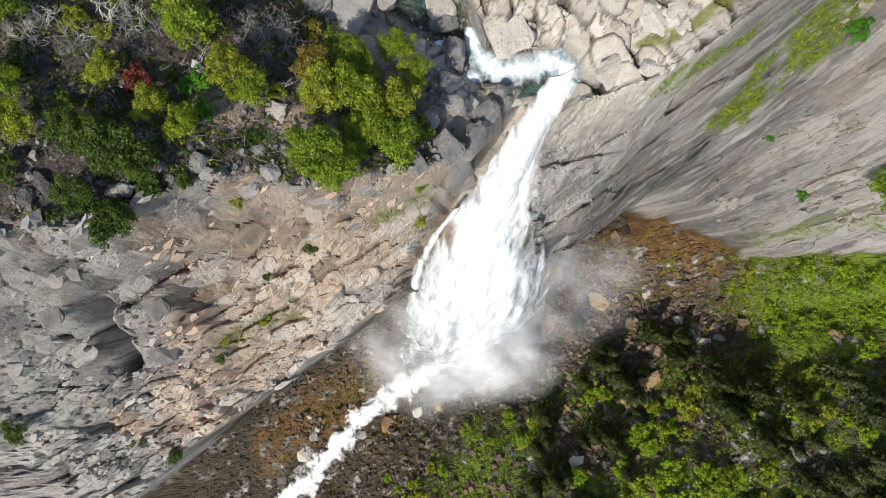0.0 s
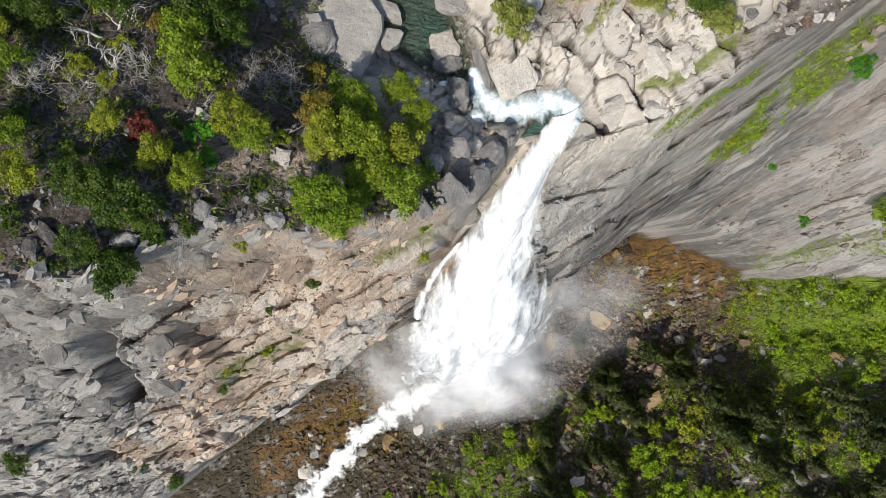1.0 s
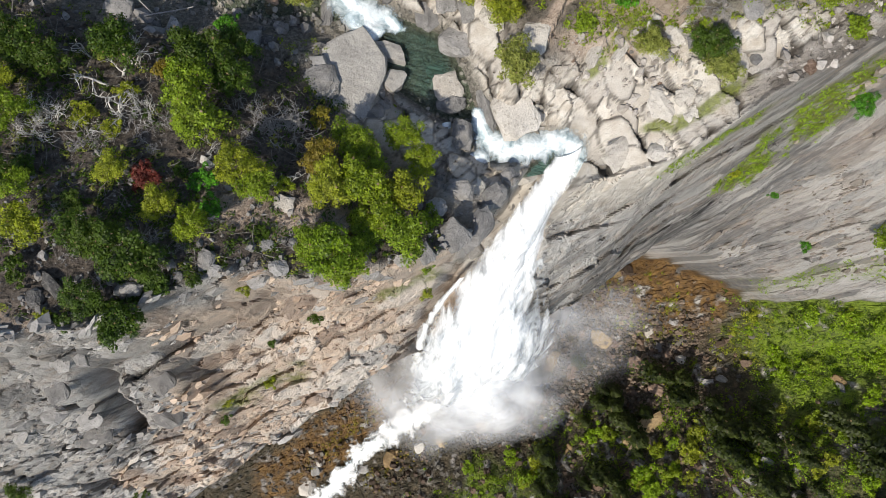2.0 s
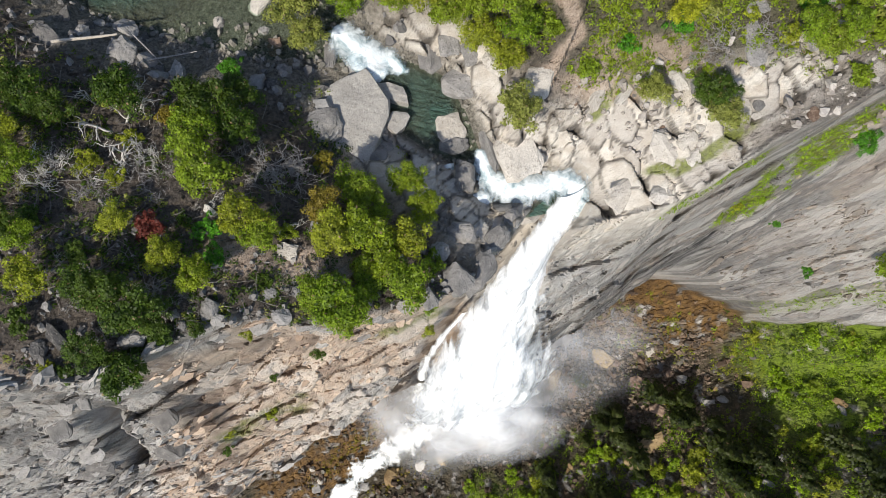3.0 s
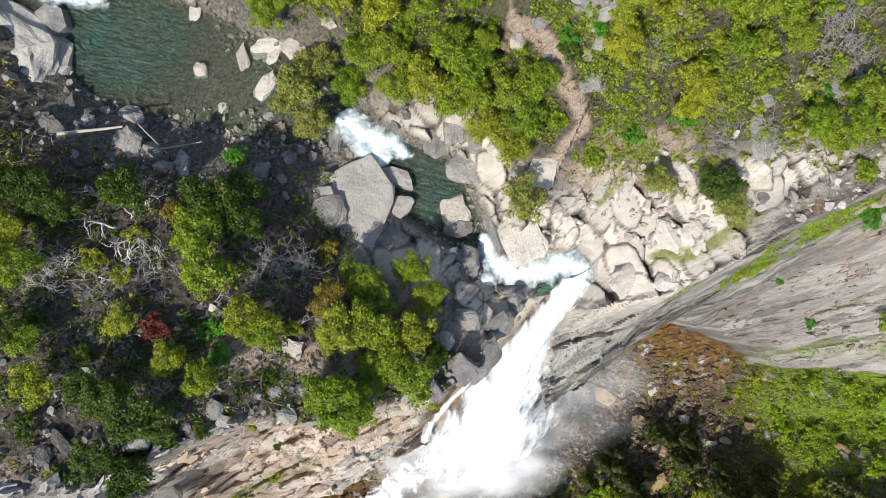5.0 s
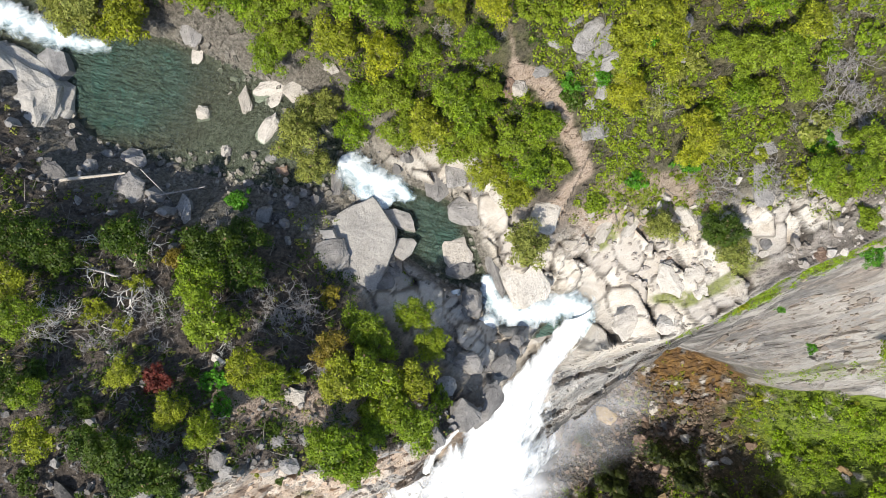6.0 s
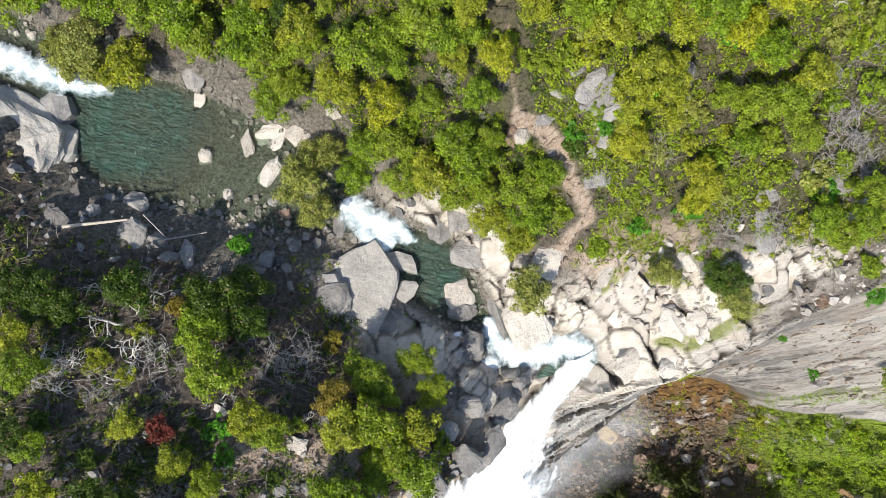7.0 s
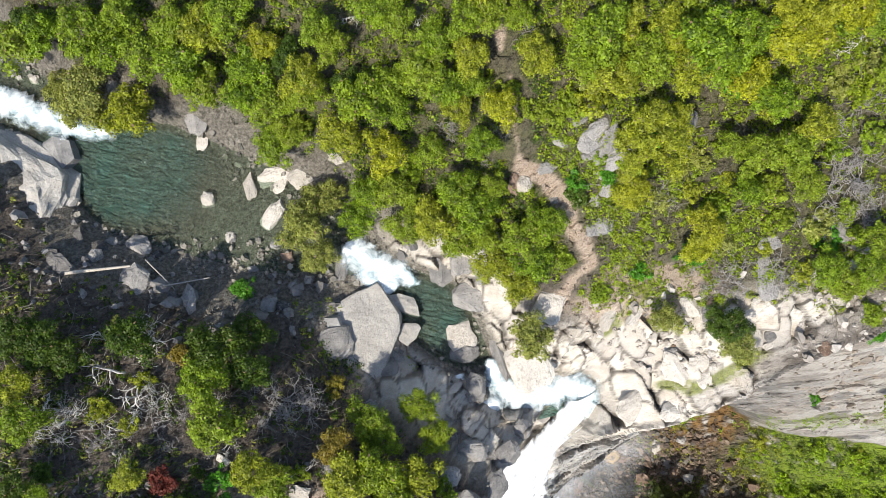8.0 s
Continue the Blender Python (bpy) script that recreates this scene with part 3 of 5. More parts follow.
def fall_sheet(name, path, half, across, shift, bulge, seed):
    k = np.linspace(-1, 1, across)
    n = len(path)
    s = np.linspace(0, 1, n)
    out = np.array((-0.15, -1.0))
    ragged = 1 + 0.3 * fractal(np.repeat(s[:, None], across, 1) * 14, np.sign(k)[None].repeat(n, 0) * 9, 2.5, 3, seed)
    px = path[:, 0, None] + half[:, None] * k * np.minimum(ragged, 1.2)
    lump = fractal(px * 1.2, s[:, None] * 36 + 0 * px, 2.4, 5, seed + 3)
    off = shift + bulge * (1 - k ** 2)[None] * (0.35 + s[:, None]) + lump * (0.06 + 1.5 * s[:, None])
    py = path[:, 1, None] + 0.35 * half[:, None] * k + off * out[1]
    pz = np.repeat(path[:, 2, None], across, 1) + off * 0.35
    rock = np.max(np.where(np.abs(k)[None] < 0.8, land(px, py)[0] - pz, -9), axis=1)
    lift = np.convolve(np.pad(np.maximum(rock + 0.3, 0) * (path[:, 1] > -3), 8, mode="edge"), np.ones(17) / 17, "valid")
    pz = pz + 1.15 * lift[:, None]
    me = sheet(name, px, py, pz, True)
    taper = np.minimum(1, np.arange(n)[::-1] / (0.4 * n)) * np.minimum(1, (np.arange(n) + (60 if shift < 1 else 0)) / 60)
    edge_layer(me, (1 - np.abs(k))[None].repeat(n, 0) * taper[:, None])
    return me


part("water_curtain", fall_sheet("water_curtain", fc[:, :3], fc[:, 3] * 1.3, 60, 0.5, 1.0, 5), fall_white, waterfall)
part("water_curtain", fall_sheet("water_curtain", fc[20:, :3], fc[20:, 3] * 0.85, 50, 1.5, 1.4, 15), fall_white, waterfall)
side = spline([(1.4, 4.6, 57.6, 0.5), (-0.6, 2.0, 55.2, 0.7), (-2.2, -0.8, 51.4, 0.8), (-3.2, -3.6, 47.4, 0.9), (-3.6, -7.4, 36, 1.6), (-3.4, -11, 18, 2.2), (-3.0, -14, -4, 3)], 110)
part("side_veil", fall_sheet("side_veil", side[:, :3], side[:, 3] * 1.2, 20, 0.4, 0.3, 25), foam_material("thin_veil", 0.34, 0.6, stretch=(1.6, 0.5, 0.2), blue=(0.84, 0.89, 0.93)), waterfall, "thin white veil of water running down beside the fall")


def mist_material(density):
    m = Nodes("spray")
    edge = m.node("ShaderNodeAttribute", attribute_name="edge").outputs["Fac"]
    v = m.coords((1, 1, 0.7))
    a = m.noise(v, 0.11, 7, 0.6, 0.7)
    alpha = m.math("MULTIPLY", m.ramp(a, 0.25, 0.7), m.math("MULTIPLY", edge, density))
    tr = m.node("ShaderNodeBsdfTransparent")
    di = m.node("ShaderNodeBsdfDiffuse")
    di.inputs[0].default_value = (0.78, 0.8, 0.83, 1)
    tl = m.node("ShaderNodeBsdfTranslucent")
    tl.inputs[0].default_value = (0.78, 0.8, 0.83, 1)
    both, mix = m.node("ShaderNodeMixShader"), m.node("ShaderNodeMixShader")
    both.inputs[0].default_value = 0.2
    m.put(both.inputs[1], di.outputs[0])
    m.put(both.inputs[2], tl.outputs[0])
    m.put(mix.inputs[0], alpha)
    m.put(mix.inputs[1], tr.outputs[0])
    m.put(mix.inputs[2], both.outputs[0])
    m.put(m.out.inputs[0], mix.outputs[0])
    return m.mat


def puff(name, cx, cy, cz, rx, ry, rz, seed):
    """One veil of spray: a lumpy dome, thick in its middle, thinning out to nothing at its rim."""
    a, r = np.meshgrid(np.linspace(0, 2 * math.pi, 49), np.linspace(0.001, 1, 24))
    wob = 1 + 0.3 * fractal(np.cos(a) * 3 + seed, np.sin(a) * 3, 1.5, 3, seed)
    px, py = cx + rx * r * np.cos(a) * wob, cy + ry * r * np.sin(a) * wob
    pz = cz + rz * np.sqrt(np.maximum(0, 1 - r * r)) + rz * 0.3 * fractal(px, py, 6, 3, seed)
    me = sheet(name, px, py, pz)
    edge_layer(me, smooth((1 - r) / 0.75))
    return me


thick, thin, faint, wisp = mist_material(1.0), mist_material(0.75), mist_material(0.5), mist_material(0.32)
spray = tagged(new("spray_cloud"), "white drifting spray round the foot of the fall", "spray", kind="stuff")
for row in ((4, -11, 16, 13, 9, 9, thick), (5, -16, -2, 22, 13, 12, thick), (0, -22, -10, 20, 11, 8, thin), (17, -7, 2, 19, 12, 9, wisp), (9, -22, -9, 16, 9, 8, faint), (4, -8, 30, 11, 7, 6, thin),
            (25, -3, 4, 14, 8, 6, wisp), (-8, -17, -6, 14, 9, 6, faint), (14, -1, 22, 9, 7, 8, faint)):
    part("spray_veil", puff("spray_veil", *row[:6], int(row[0] * 3 + 50)), row[6], spray)


# ---- vegetation ----
def leaf_material(name, dark, light, dry=(0.3, 0.32, 0.035)):
    m = Nodes(name)
    info = m.node("ShaderNodeObjectInfo").outputs["Random"]
    isle = m.node("ShaderNodeNewGeometry").outputs["Random Per Island"]
    clump = m.noise(m.coords(), 2.2, 4)
    k = m.math("ADD", m.math("MULTIPLY", isle, 0.5), m.math("MULTIPLY", m.ramp(clump, 0.3, 0.7), 0.55))
    col = m.mix(m.ramp(k, 0.2, 0.85), dark, light)
    col = m.mix(m.math("MULTIPLY", m.ramp(info, 0.0, 1.0), 0.35), col, dry)
    col = m.mix(m.math("GREATER_THAN", isle, 0.985), col, (0.24, 0.17, 0.09))
    tl = m.node("ShaderNodeBsdfTranslucent")
    m.put(tl.inputs[0], col)
    mix = m.node("ShaderNodeMixShader")
    mix.inputs[0].default_value = 0.3
    m.put(mix.inputs[1], m.bsdf.outputs[0])
    m.put(mix.inputs[2], tl.outputs[0])
    m.put(m.out.inputs[0], mix.outputs[0])
    return m.done(col, 0.5, None, Specular_IOR_Level=0.3)


def bark_material(name, dark, light):
    m = Nodes(name)
    v = m.coords((1, 1, 0.3))
    a = m.noise(v, 9, 6, 0.7)
    return m.done(m.mix(m.ramp(a, 0.3, 0.7), dark, light), 0.85, m.bump(a, 0.6, 0.05))


SPECIES = {
    "olive": leaf_material("olive_leaves", (0.06, 0.082, 0.006), (0.42, 0.48, 0.03)),
    "green": leaf_material("green_leaves", (0.036, 0.075, 0.005), (0.28, 0.43, 0.022)),
    # dark-green foliage, lowered further to carry the shade of the south woods
    "dark": leaf_material("dark_leaves", (0.013, 0.034, 0.004), (0.095, 0.17, 0.013), (0.1, 0.14, 0.02)),
    "lime": leaf_material("lime_leaves", (0.1, 0.125, 0.006), (0.5, 0.53, 0.025)),
    "grey": leaf_material("grey_leaves", (0.09, 0.11, 0.025), (0.4, 0.44, 0.11)),
    "rust": leaf_material("rust_leaves", (0.1, 0.07, 0.012), (0.32, 0.25, 0.035)),
    "red": leaf_material("red_leaves", (0.08, 0.02, 0.015), (0.21, 0.05, 0.035), (0.16, 0.04, 0.03)),
    "turf": leaf_material("turf_leaves", (0.08, 0.14, 0.006), (0.33, 0.5, 0.018), (0.2, 0.3, 0.02)),
    "fresh": leaf_material("fresh_leaves", (0.055, 0.095, 0.006), (0.33, 0.44, 0.022), (0.32, 0.37, 0.03)),
    "fir": leaf_material("fir_needles", (0.008, 0.016, 0.004), (0.07, 0.1, 0.012), (0.07, 0.08, 0.02)),
    "vivid": leaf_material("vivid_leaves", (0.02, 0.085, 0.006), (0.13, 0.4, 0.02), (0.08, 0.2, 0.02)),
}
WORDS = {"olive": "olive-green", "green": "mid-green", "dark": "dark-green", "lime": "yellow-green", "grey": "grey-green", "rust": "rusty yellow-brown", "red": "dull red", "vivid": "bright green", "turf": "grass-green", "fresh": "fresh yellow-green"}
bark = bark_material("bark", (0.07, 0.055, 0.045), (0.2, 0.17, 0.14))
dead_wood = bark_material("dead_wood", (0.19, 0.175, 0.165), (0.44, 0.42, 0.4))
log_wood = bark_material("log_wood", (0.34, 0.3, 0.25), (0.58, 0.53, 0.46))
dead_white = bark_material("bleached_wood", (0.42, 0.4, 0.37), (0.72, 0.7, 0.66))


def rnd_dirs(rng, n):
    v = rng.normal(size=(n, 3))
    return v / np.linalg.norm(v, axis=1, keepdims=True)


def leaves(rng, centres, normals, size):
    """Diamond leaf tufts, slightly folded, as one mesh's rows."""
    n = len(centres)
    side = np.cross(normals, rnd_dirs(rng, n))
    side /= np.maximum(np.linalg.norm(side, axis=1, keepdims=True), 1e-6)
    fore = np.cross(normals, side)
    s = size * rng.uniform(0.6, 1.35, (n, 1))
    w = s * rng.uniform(0.45, 0.75, (n, 1))
    fold = normals * s * 0.22
    v = np.stack([centres - fore * s, centres + side * w - fold, centres + fore * s, centres - side * w - fold], 1).reshape(-1, 3)
    i = np.arange(n * 4).reshape(n, 4)
    return v, i


def quad_mesh(name, v, f):
    me = bpy.data.meshes.new(name)
    me.vertices.add(len(v))
    me.vertices.foreach_set("co", np.asarray(v, np.float32).ravel())
    f = np.asarray(f, np.int32)
    me.loops.add(f.size)
    me.loops.foreach_set("vertex_index", f.ravel())
    me.polygons.add(len(f))
    me.polygons.foreach_set("loop_start", np.arange(0, f.size, f.shape[1], dtype=np.int32))
    me.update(calc_edges=True)
    return me


def crown_mesh(seed, clusters, per, leaf, flat=0.8, ragged=0.25):
    """A crown of radius about 1: tufts gathered in uneven clumps, with gaps between."""
    rng = np.random.default_rng(seed)
    d = rnd_dirs(rng, clusters)
    d[:, 2] = np.abs(d[:, 2]) * 1.1 - 0.25
    ang = np.arctan2(d[:, 1], d[:, 0])
    lobes = 1 + ragged * np.sin(ang * 3 + seed) + ragged * 0.7 * np.sin(ang * 5 + seed * 2.3)
    c = d * (rng.uniform(0.45, 0.85, (clusters, 1))) * lobes[:, None]
    c[:, 2] = c[:, 2] * flat
    rad = rng.uniform(0.16, 0.34, clusters)
    cs, ns = [], []
    for i in range(clusters):
        k = int(per * (rad[i] / 0.25) ** 2)
        q = rnd_dirs(rng, k)
        q[:, 2] = np.abs(q[:, 2]) * 1.2 - 0.3
        cs.append(c[i] + q * rad[i] * rng.uniform(0.55, 1.1, (k, 1)) * (1, 1, 0.8))
        m = q + rnd_dirs(rng, k) * 0.7 + (0, 0, 0.35)
        ns.append(m / np.linalg.norm(m, axis=1, keepdims=True))
    return quad_mesh("crown", *leaves(rng, np.vstack(cs), np.vstack(ns), leaf))


def tube(path, radii, sides=5):
    """A tapering limb."""
    path, v, f = np.array(path, float), [], []
    for i, p in enumerate(path):
        t = path[min(i + 1, len(path) - 1)] - path[max(i - 1, 0)]
        t /= max(np.linalg.norm(t), 1e-6)
        a = np.cross(t, (0.31, 0.95, 0.1))
        a /= max(np.linalg.norm(a), 1e-6)
        b = np.cross(t, a)
        for k in range(sides):
            w = 2 * math.pi * k / sides
            v.append(p + radii[i] * (math.cos(w) * a + math.sin(w) * b))
    for i in range(len(path) - 1):
        for k in range(sides):
            j = (k + 1) % sides
            f.append((i * sides + k, i * sides + j, (i + 1) * sides + j, (i + 1) * sides + k))
    return np.array(v), np.array(f)


def join(pieces):
    v, f, base = [], [], 0
    for a, b in pieces:
        v.append(a)
        f.append(b + base)
        base += len(a)
    return np.vstack(v), np.vstack(f)


def branch(rng, start, way, length, radius, depth, out, bend=0.35, sides=4):
    """A crooked limb with side limbs, down to twigs."""
    n = 5
    pts, d = [np.array(start, float)], np.array(way, float)
    for _ in range(n):
        d = d + rng.normal(size=3) * bend * 0.6
        d /= np.linalg.norm(d)
        pts.append(pts[-1] + d * length / n)
    out.append(tube(pts, np.linspace(radius, radius * 0.35, n + 1), sides))
    if depth:
        for i in range(2, n + 1):
            for _ in range(2 if i == n else 1):
                w = d + rng.normal(size=3) * 0.75
                w /= np.linalg.norm(w)
                branch(rng, pts[i], w, length * rng.uniform(0.45, 0.75), radius * 0.55, depth - 1, out, bend, 3)


def trunk_mesh(height, radius):
    return quad_mesh("trunk", *tube([(0, 0, -0.25), (0.03, 0.02, height * 0.3), (0.06, -0.03, height * 0.65), (0, 0, height)], [radius, radius * 0.75, radius * 0.6, radius * 0.3], 7))


def limb_mesh(seed, height, radius, a):
    r, out = np.random.default_rng(seed), []
    branch(r, (0.04, 0, height * r.uniform(0.45, 0.8)), (math.cos(a), math.sin(a), 0.7), 0.7, radius * 0.45, 0, out)
    return quad_mesh("limb", *join(out))


TREE_FORMS = [(crown_mesh(100 + i, 46, 98, 0.05, 0.8, 0.12 + 0.05 * (i % 3)), trunk_mesh(1.4, 0.075), [limb_mesh(i * 5 + k, 1.4, 0.075, k * 1.6 + i) for k in range(4)]) for i in range(5)]
SHRUB_FORMS = [(crown_mesh(200 + i, 22, 48, 0.085, 0.7, 0.22), trunk_mesh(0.5, 0.05), [limb_mesh(90 + i * 5 + k, 0.5, 0.05, k * 2.1 + i) for k in range(2)]) for i in range(4)]
BUILT = {}


def tree(species, form, shrub=False):
    """One tree or shrub of radius 1, at its foot; built once for each species and form, then copied."""
    crown, trunk, limbs = (SHRUB_FORMS if shrub else TREE_FORMS)[form]
    name = "shrub" if shrub else "tree"
    label = "%s leafy shrub growing among rocks" if shrub else "%s broadleaf tree with an uneven spreading crown"
    ob = tagged(new(name), label % WORDS[species], name, "%s %ss" % (WORDS[species], name))
    stem = part("trunk", trunk, bark, ob)
    for one in limbs:
        part("limb", one, bark, stem)
    me = crown.copy()
    me.materials.clear()
    c = part("crown", me, SPECIES[species], ob)
    c.location.z = 0.45 if shrub else 1.5
    return ob


rng = np.random.default_rng(7)


def plant(x, y, r, species, shrub=False, z=None):
    form = int(rng.integers(0, 4 if shrub else 5))
    key = (species, form, shrub)
    z = ground_z(x, y) if z is None else z
    turn = Euler((rng.uniform(-0.08, 0.08), rng.uniform(-0.08, 0.08), rng.uniform(0, 6.28)))
    size = Vector((r, r, r * rng.uniform(0.85, 1.1)))
    place = Vector((x, y, z - 0.1))
    if key not in BUILT:
        BUILT[key] = tree(species, form, shrub)
        BUILT[key].matrix_basis = Matrix.LocRotScale(place, turn, size)
        return BUILT[key]
    was = BUILT[key].scale
    return copy_thing(BUILT[key], Matrix.LocRotScale(place, turn, Vector((size.x / was.x, size.y / was.y, size.z / was.z))))


# stands of trees and shrubs: place in the plan and crown radius
TREES_GREEN = [(-34.2, 43.6, 2.5), (-32.0, 44.3, 1.8), (-28.3, 44.3, 2.2), (-26.6, 43.2, 2.0), (-24.0, 42.9, 2.1), (-21.6, 42.1, 2.2), (-20.1, 40.6, 2.2), (-21.6, 44.7, 1.7), (-17.2, 44.7, 1.9), (-16.0, 41.9, 1.8), (-16.8, 40.2, 1.9), (-15.1, 39.1, 1.9), (-11.7, 39.8, 1.7), (-9.9, 42.9, 1.5), (-15.2, 36.3, 1.8), (-13.5, 37.2, 1.6), (-7.1, 38.8, 2.3), (-5.9, 40.0, 1.8), (-5.2, 38.3, 1.4), (-5.1, 44.2, 1.6), (-6.7, 44.8, 1.6), (-3.5, 41.1, 2.0), (-2.3, 42.6, 1.6), (-1.7, 39.5, 1.7), (-9.2, 31.1, 1.7), (-7.4, 32.6, 1.6), (-5.6, 32.7, 1.7), (-4.5, 30.2, 1.8), (-1.0, 32.9, 1.8), (0.5, 31.4, 1.9)]
TREES_GREEN_B = [(1.2, 29.1, 1.7), (-0.7, 29.1, 1.8), (4.9, 27.2, 1.7), (4.6, 29.1, 1.9), (5.9, 30.2, 1.6), (8.7, 42.8, 2.2), (8.2, 41.3, 1.6), (11.8, 41.5, 2.0), (15.6, 42.7, 2.3), (18.3, 42.0, 2.1), (22.0, 39.1, 1.8), (28.7, 44.6, 1.7), (21.0, 35.2, 1.9), (23.4, 35.8, 1.8), (24.5, 33.4, 1.6), (29.5, 29.1, 1.5), (27.6, 26.2, 1.6), (26.2, 27.4, 1.6), (29.3, 27.0, 1.4), (3.1, 44.7, 1.3), (1.1, 44.6, 1.6), (-0.4, 44.0, 1.5), (1.0, 36.0, 1.4), (-30.7, 16.4, 1.7), (-18.9, 18.9, 1.9), (-18.0, 16.1, 2.2), (-13.9, 11.5, 1.6), (-7.7, 15.1, 1.8), (-6.2, 14.0, 1.6), (-25.6, 45.3, 1.7)]
TREES_GREEN_C = [(-29.5, 11.2, 1.4), (-10.9, 43.8, 1.5), (19.8, 43.9, 1.7), (29.6, 41.2, 1.3), (20.3, 33.2, 1.4), (18.9, 36.1, 1.3), (0.1, 40.1, 1.3), (1.9, 33.1, 1.3), (-2.7, 35.6, 1.3), (-3.3, 8.1, 2.0), (-8.7, 7.1, 2.2), (-7.3, 5.8, 1.9), (-9.7, 7.4, 1.6), (59.0, 8.0, 3.0), (-6.1, 8.0, 1.5)]
TREES_DARK = [(-33.1, 45.2, 1.6), (20.6, 22.7, 1.5), (19.3, 22.9, 1.3), (-30.7, 21.5, 2.0), (-32.3, 22.1, 1.7), (-28.9, 20.5, 1.6), (-24.2, 21.8, 2.0), (-18.4, 21.0, 2.2), (-16.4, 21.8, 1.8), (-16.4, 19.6, 1.8), (-30.7, 12.1, 1.4), (-8.5, 40.3, 1.3), (-13.4, 42.3, 1.5), (-21.5, 6.8, 2.2), (-20.7, 5.7, 1.6), (-23.5, 7.6, 1.6), (-24.9, 8.2, 1.6), (-22.8, 1.7, 2.0), (-24.3, 3.6, 1.5), (-46.5, -19.8, 1.6), (-36.8, -28.4, 1.3)]
TREES_GREY = [(-31.3, 39.5, 2.2), (-29.7, 41.0, 2.0), (-32.8, 40.9, 1.4), (-12.8, 30.1, 2.2), (-11.3, 32.5, 1.8), (-12.0, 27.8, 1.7), (21.1, 21.0, 1.6), (15.8, 23.2, 1.4), (5.0, 21.5, 2.0)]
TREES_OLIVE = [(4.6, 41.6, 1.6), (1.0, 46.2, 1.9), (4.2, 46.6, 1.8), (14.0, 37.6, 1.7), (-26.4, 39.0, 2.4), (-19.7, 43.9, 1.9), (-12.2, 40.8, 1.8), (-9.3, 36.9, 2.0), (-0.1, 41.8, 1.6), (-0.9, 38.6, 1.3), (-2.5, 30.6, 1.9), (2.2, 27.4, 1.8), (3.7, 25.6, 1.7), (10.5, 44.1, 1.6), (9.9, 40.1, 1.8), (14.9, 40.6, 1.8), (13.7, 43.2, 1.8), (12.4, 36.8, 2.1), (11.5, 35.4, 1.7), (14.6, 35.4, 1.8), (24.9, 37.4, 1.6), (-32.0, 18.6, 1.7), (-23.4, 12.5, 1.3), (-15.2, 12.8, 1.7), (-9.1, 11.7, 1.9), (-3.2, 11.3, 2.0), (-28.4, 8.7, 1.6), (-20.0, 9.8, 1.4)]
TREES_LIME = [(2.2, 38.6, 1.5), (-15.2, 43.3, 1.5), (-5.7, 35.5, 1.8), (20.2, 40.2, 2.0), (22.7, 43.7, 2.0), (24.6, 44.5, 2.0), (22.1, 44.9, 1.6), (26.7, 45.4, 1.7), (17.7, 29.9, 1.8), (17.2, 28.6, 1.3), (11.9, 33.1, 1.6)]
SHRUBS_GREEN = [(7.2, 27.7, 1.2), (10.7, 25.0, 1.1), (2.9, 39.6, 1.2), (4.5, 38.5, 1.2), (6.1, 38.1, 1.2), (-20.1, 18.0, 1.2), (7.3, 38.8, 1.2), (22.0, 33.2, 1.2), (23.7, 30.8, 1.1), (28.1, 31.6, 1.1), (26.0, 29.9, 1.0), (30.5, 23.7, 1.1), (-4.4, 34.4, 1.2), (-1.5, 9.3, 1.1), (-2.0, 5.3, 0.7)]
SHRUBS_DARK = [(8.1, 32.4, 1.1), (-29.6, 12.6, 1.0), (-20.4, 4.2, 1.1), (-23.3, 2.2, 1.1), (-23.4, 2.4, 0.9), (-13.8, 8.1, 0.8), (-29.1, 5.3, 1.2), (-19.2, 12.3, 0.7), (-26.1, 10.1, 1.0), (-13.3, 0.0, 0.7), (-18.3, -2.8, 0.6), (-26.0, 2.0, 0.8), (-18.0, 4.6, 0.7), (-12.8, 0.0, 0.6), (-40.1, -25.1, 1.2), (-25.3, -12.2, 1.0), (-21.9, 3.5, 0.7), (-33.0, -7.0, 0.7)]
SHRUBS_GREY = [(-26.0, 22.2, 1.2), (27.4, 40.5, 1.2), (15.9, 34.5, 1.1), (17.4, 35.3, 1.1), (5.1, 43.2, 1.2)]
SHRUBS_RUST = [(-21.5, 20.3, 1.1), (-10.5, 17.2, 1.2)]
SHRUBS_OLIVE = [(-24.0, 18.4, 1.0), (-27.0, 16.0, 0.8), (-27.4, 2.3, 0.7), (-26.4, 16.6, 1.1), (-24.4, 15.4, 0.9), (-16.3, 3.8, 0.7), (-24.5, -10.2, 0.7), (-20.0, -7.8, 1.1), (-2.2, 2.8, 0.9)]
SHRUBS_VIVID = [(-17.7, 11.7, 1.2), (-18.1, 25.0, 1.2), (13.7, 26.8, 1.0), (-17.1, 9.9, 1.0), (41.5, 14.2, 0.8), (51.5, 7.9, 1.1)]
TREES_FRESH = [(-3.5, 16.1, 1.6), (-2.4, 14.2, 1.6), (-6.7, 11.9, 2.1), (-5.5, 9.8, 1.9), (-17.6, 8.4, 1.4)]
TREES_RUST = [(-9.8, 13.4, 1.6)]
SHRUBS_RED = [(-21.4, 11.9, 1.3)]
SHRUBS_FRESH = [(-12.5, 11.6, 0.9)]
TREES_VIVID = [(39.9, 21.4, 1.5)]
SHRUBS_LIME = [(31.2, 15.4, 0.8)]
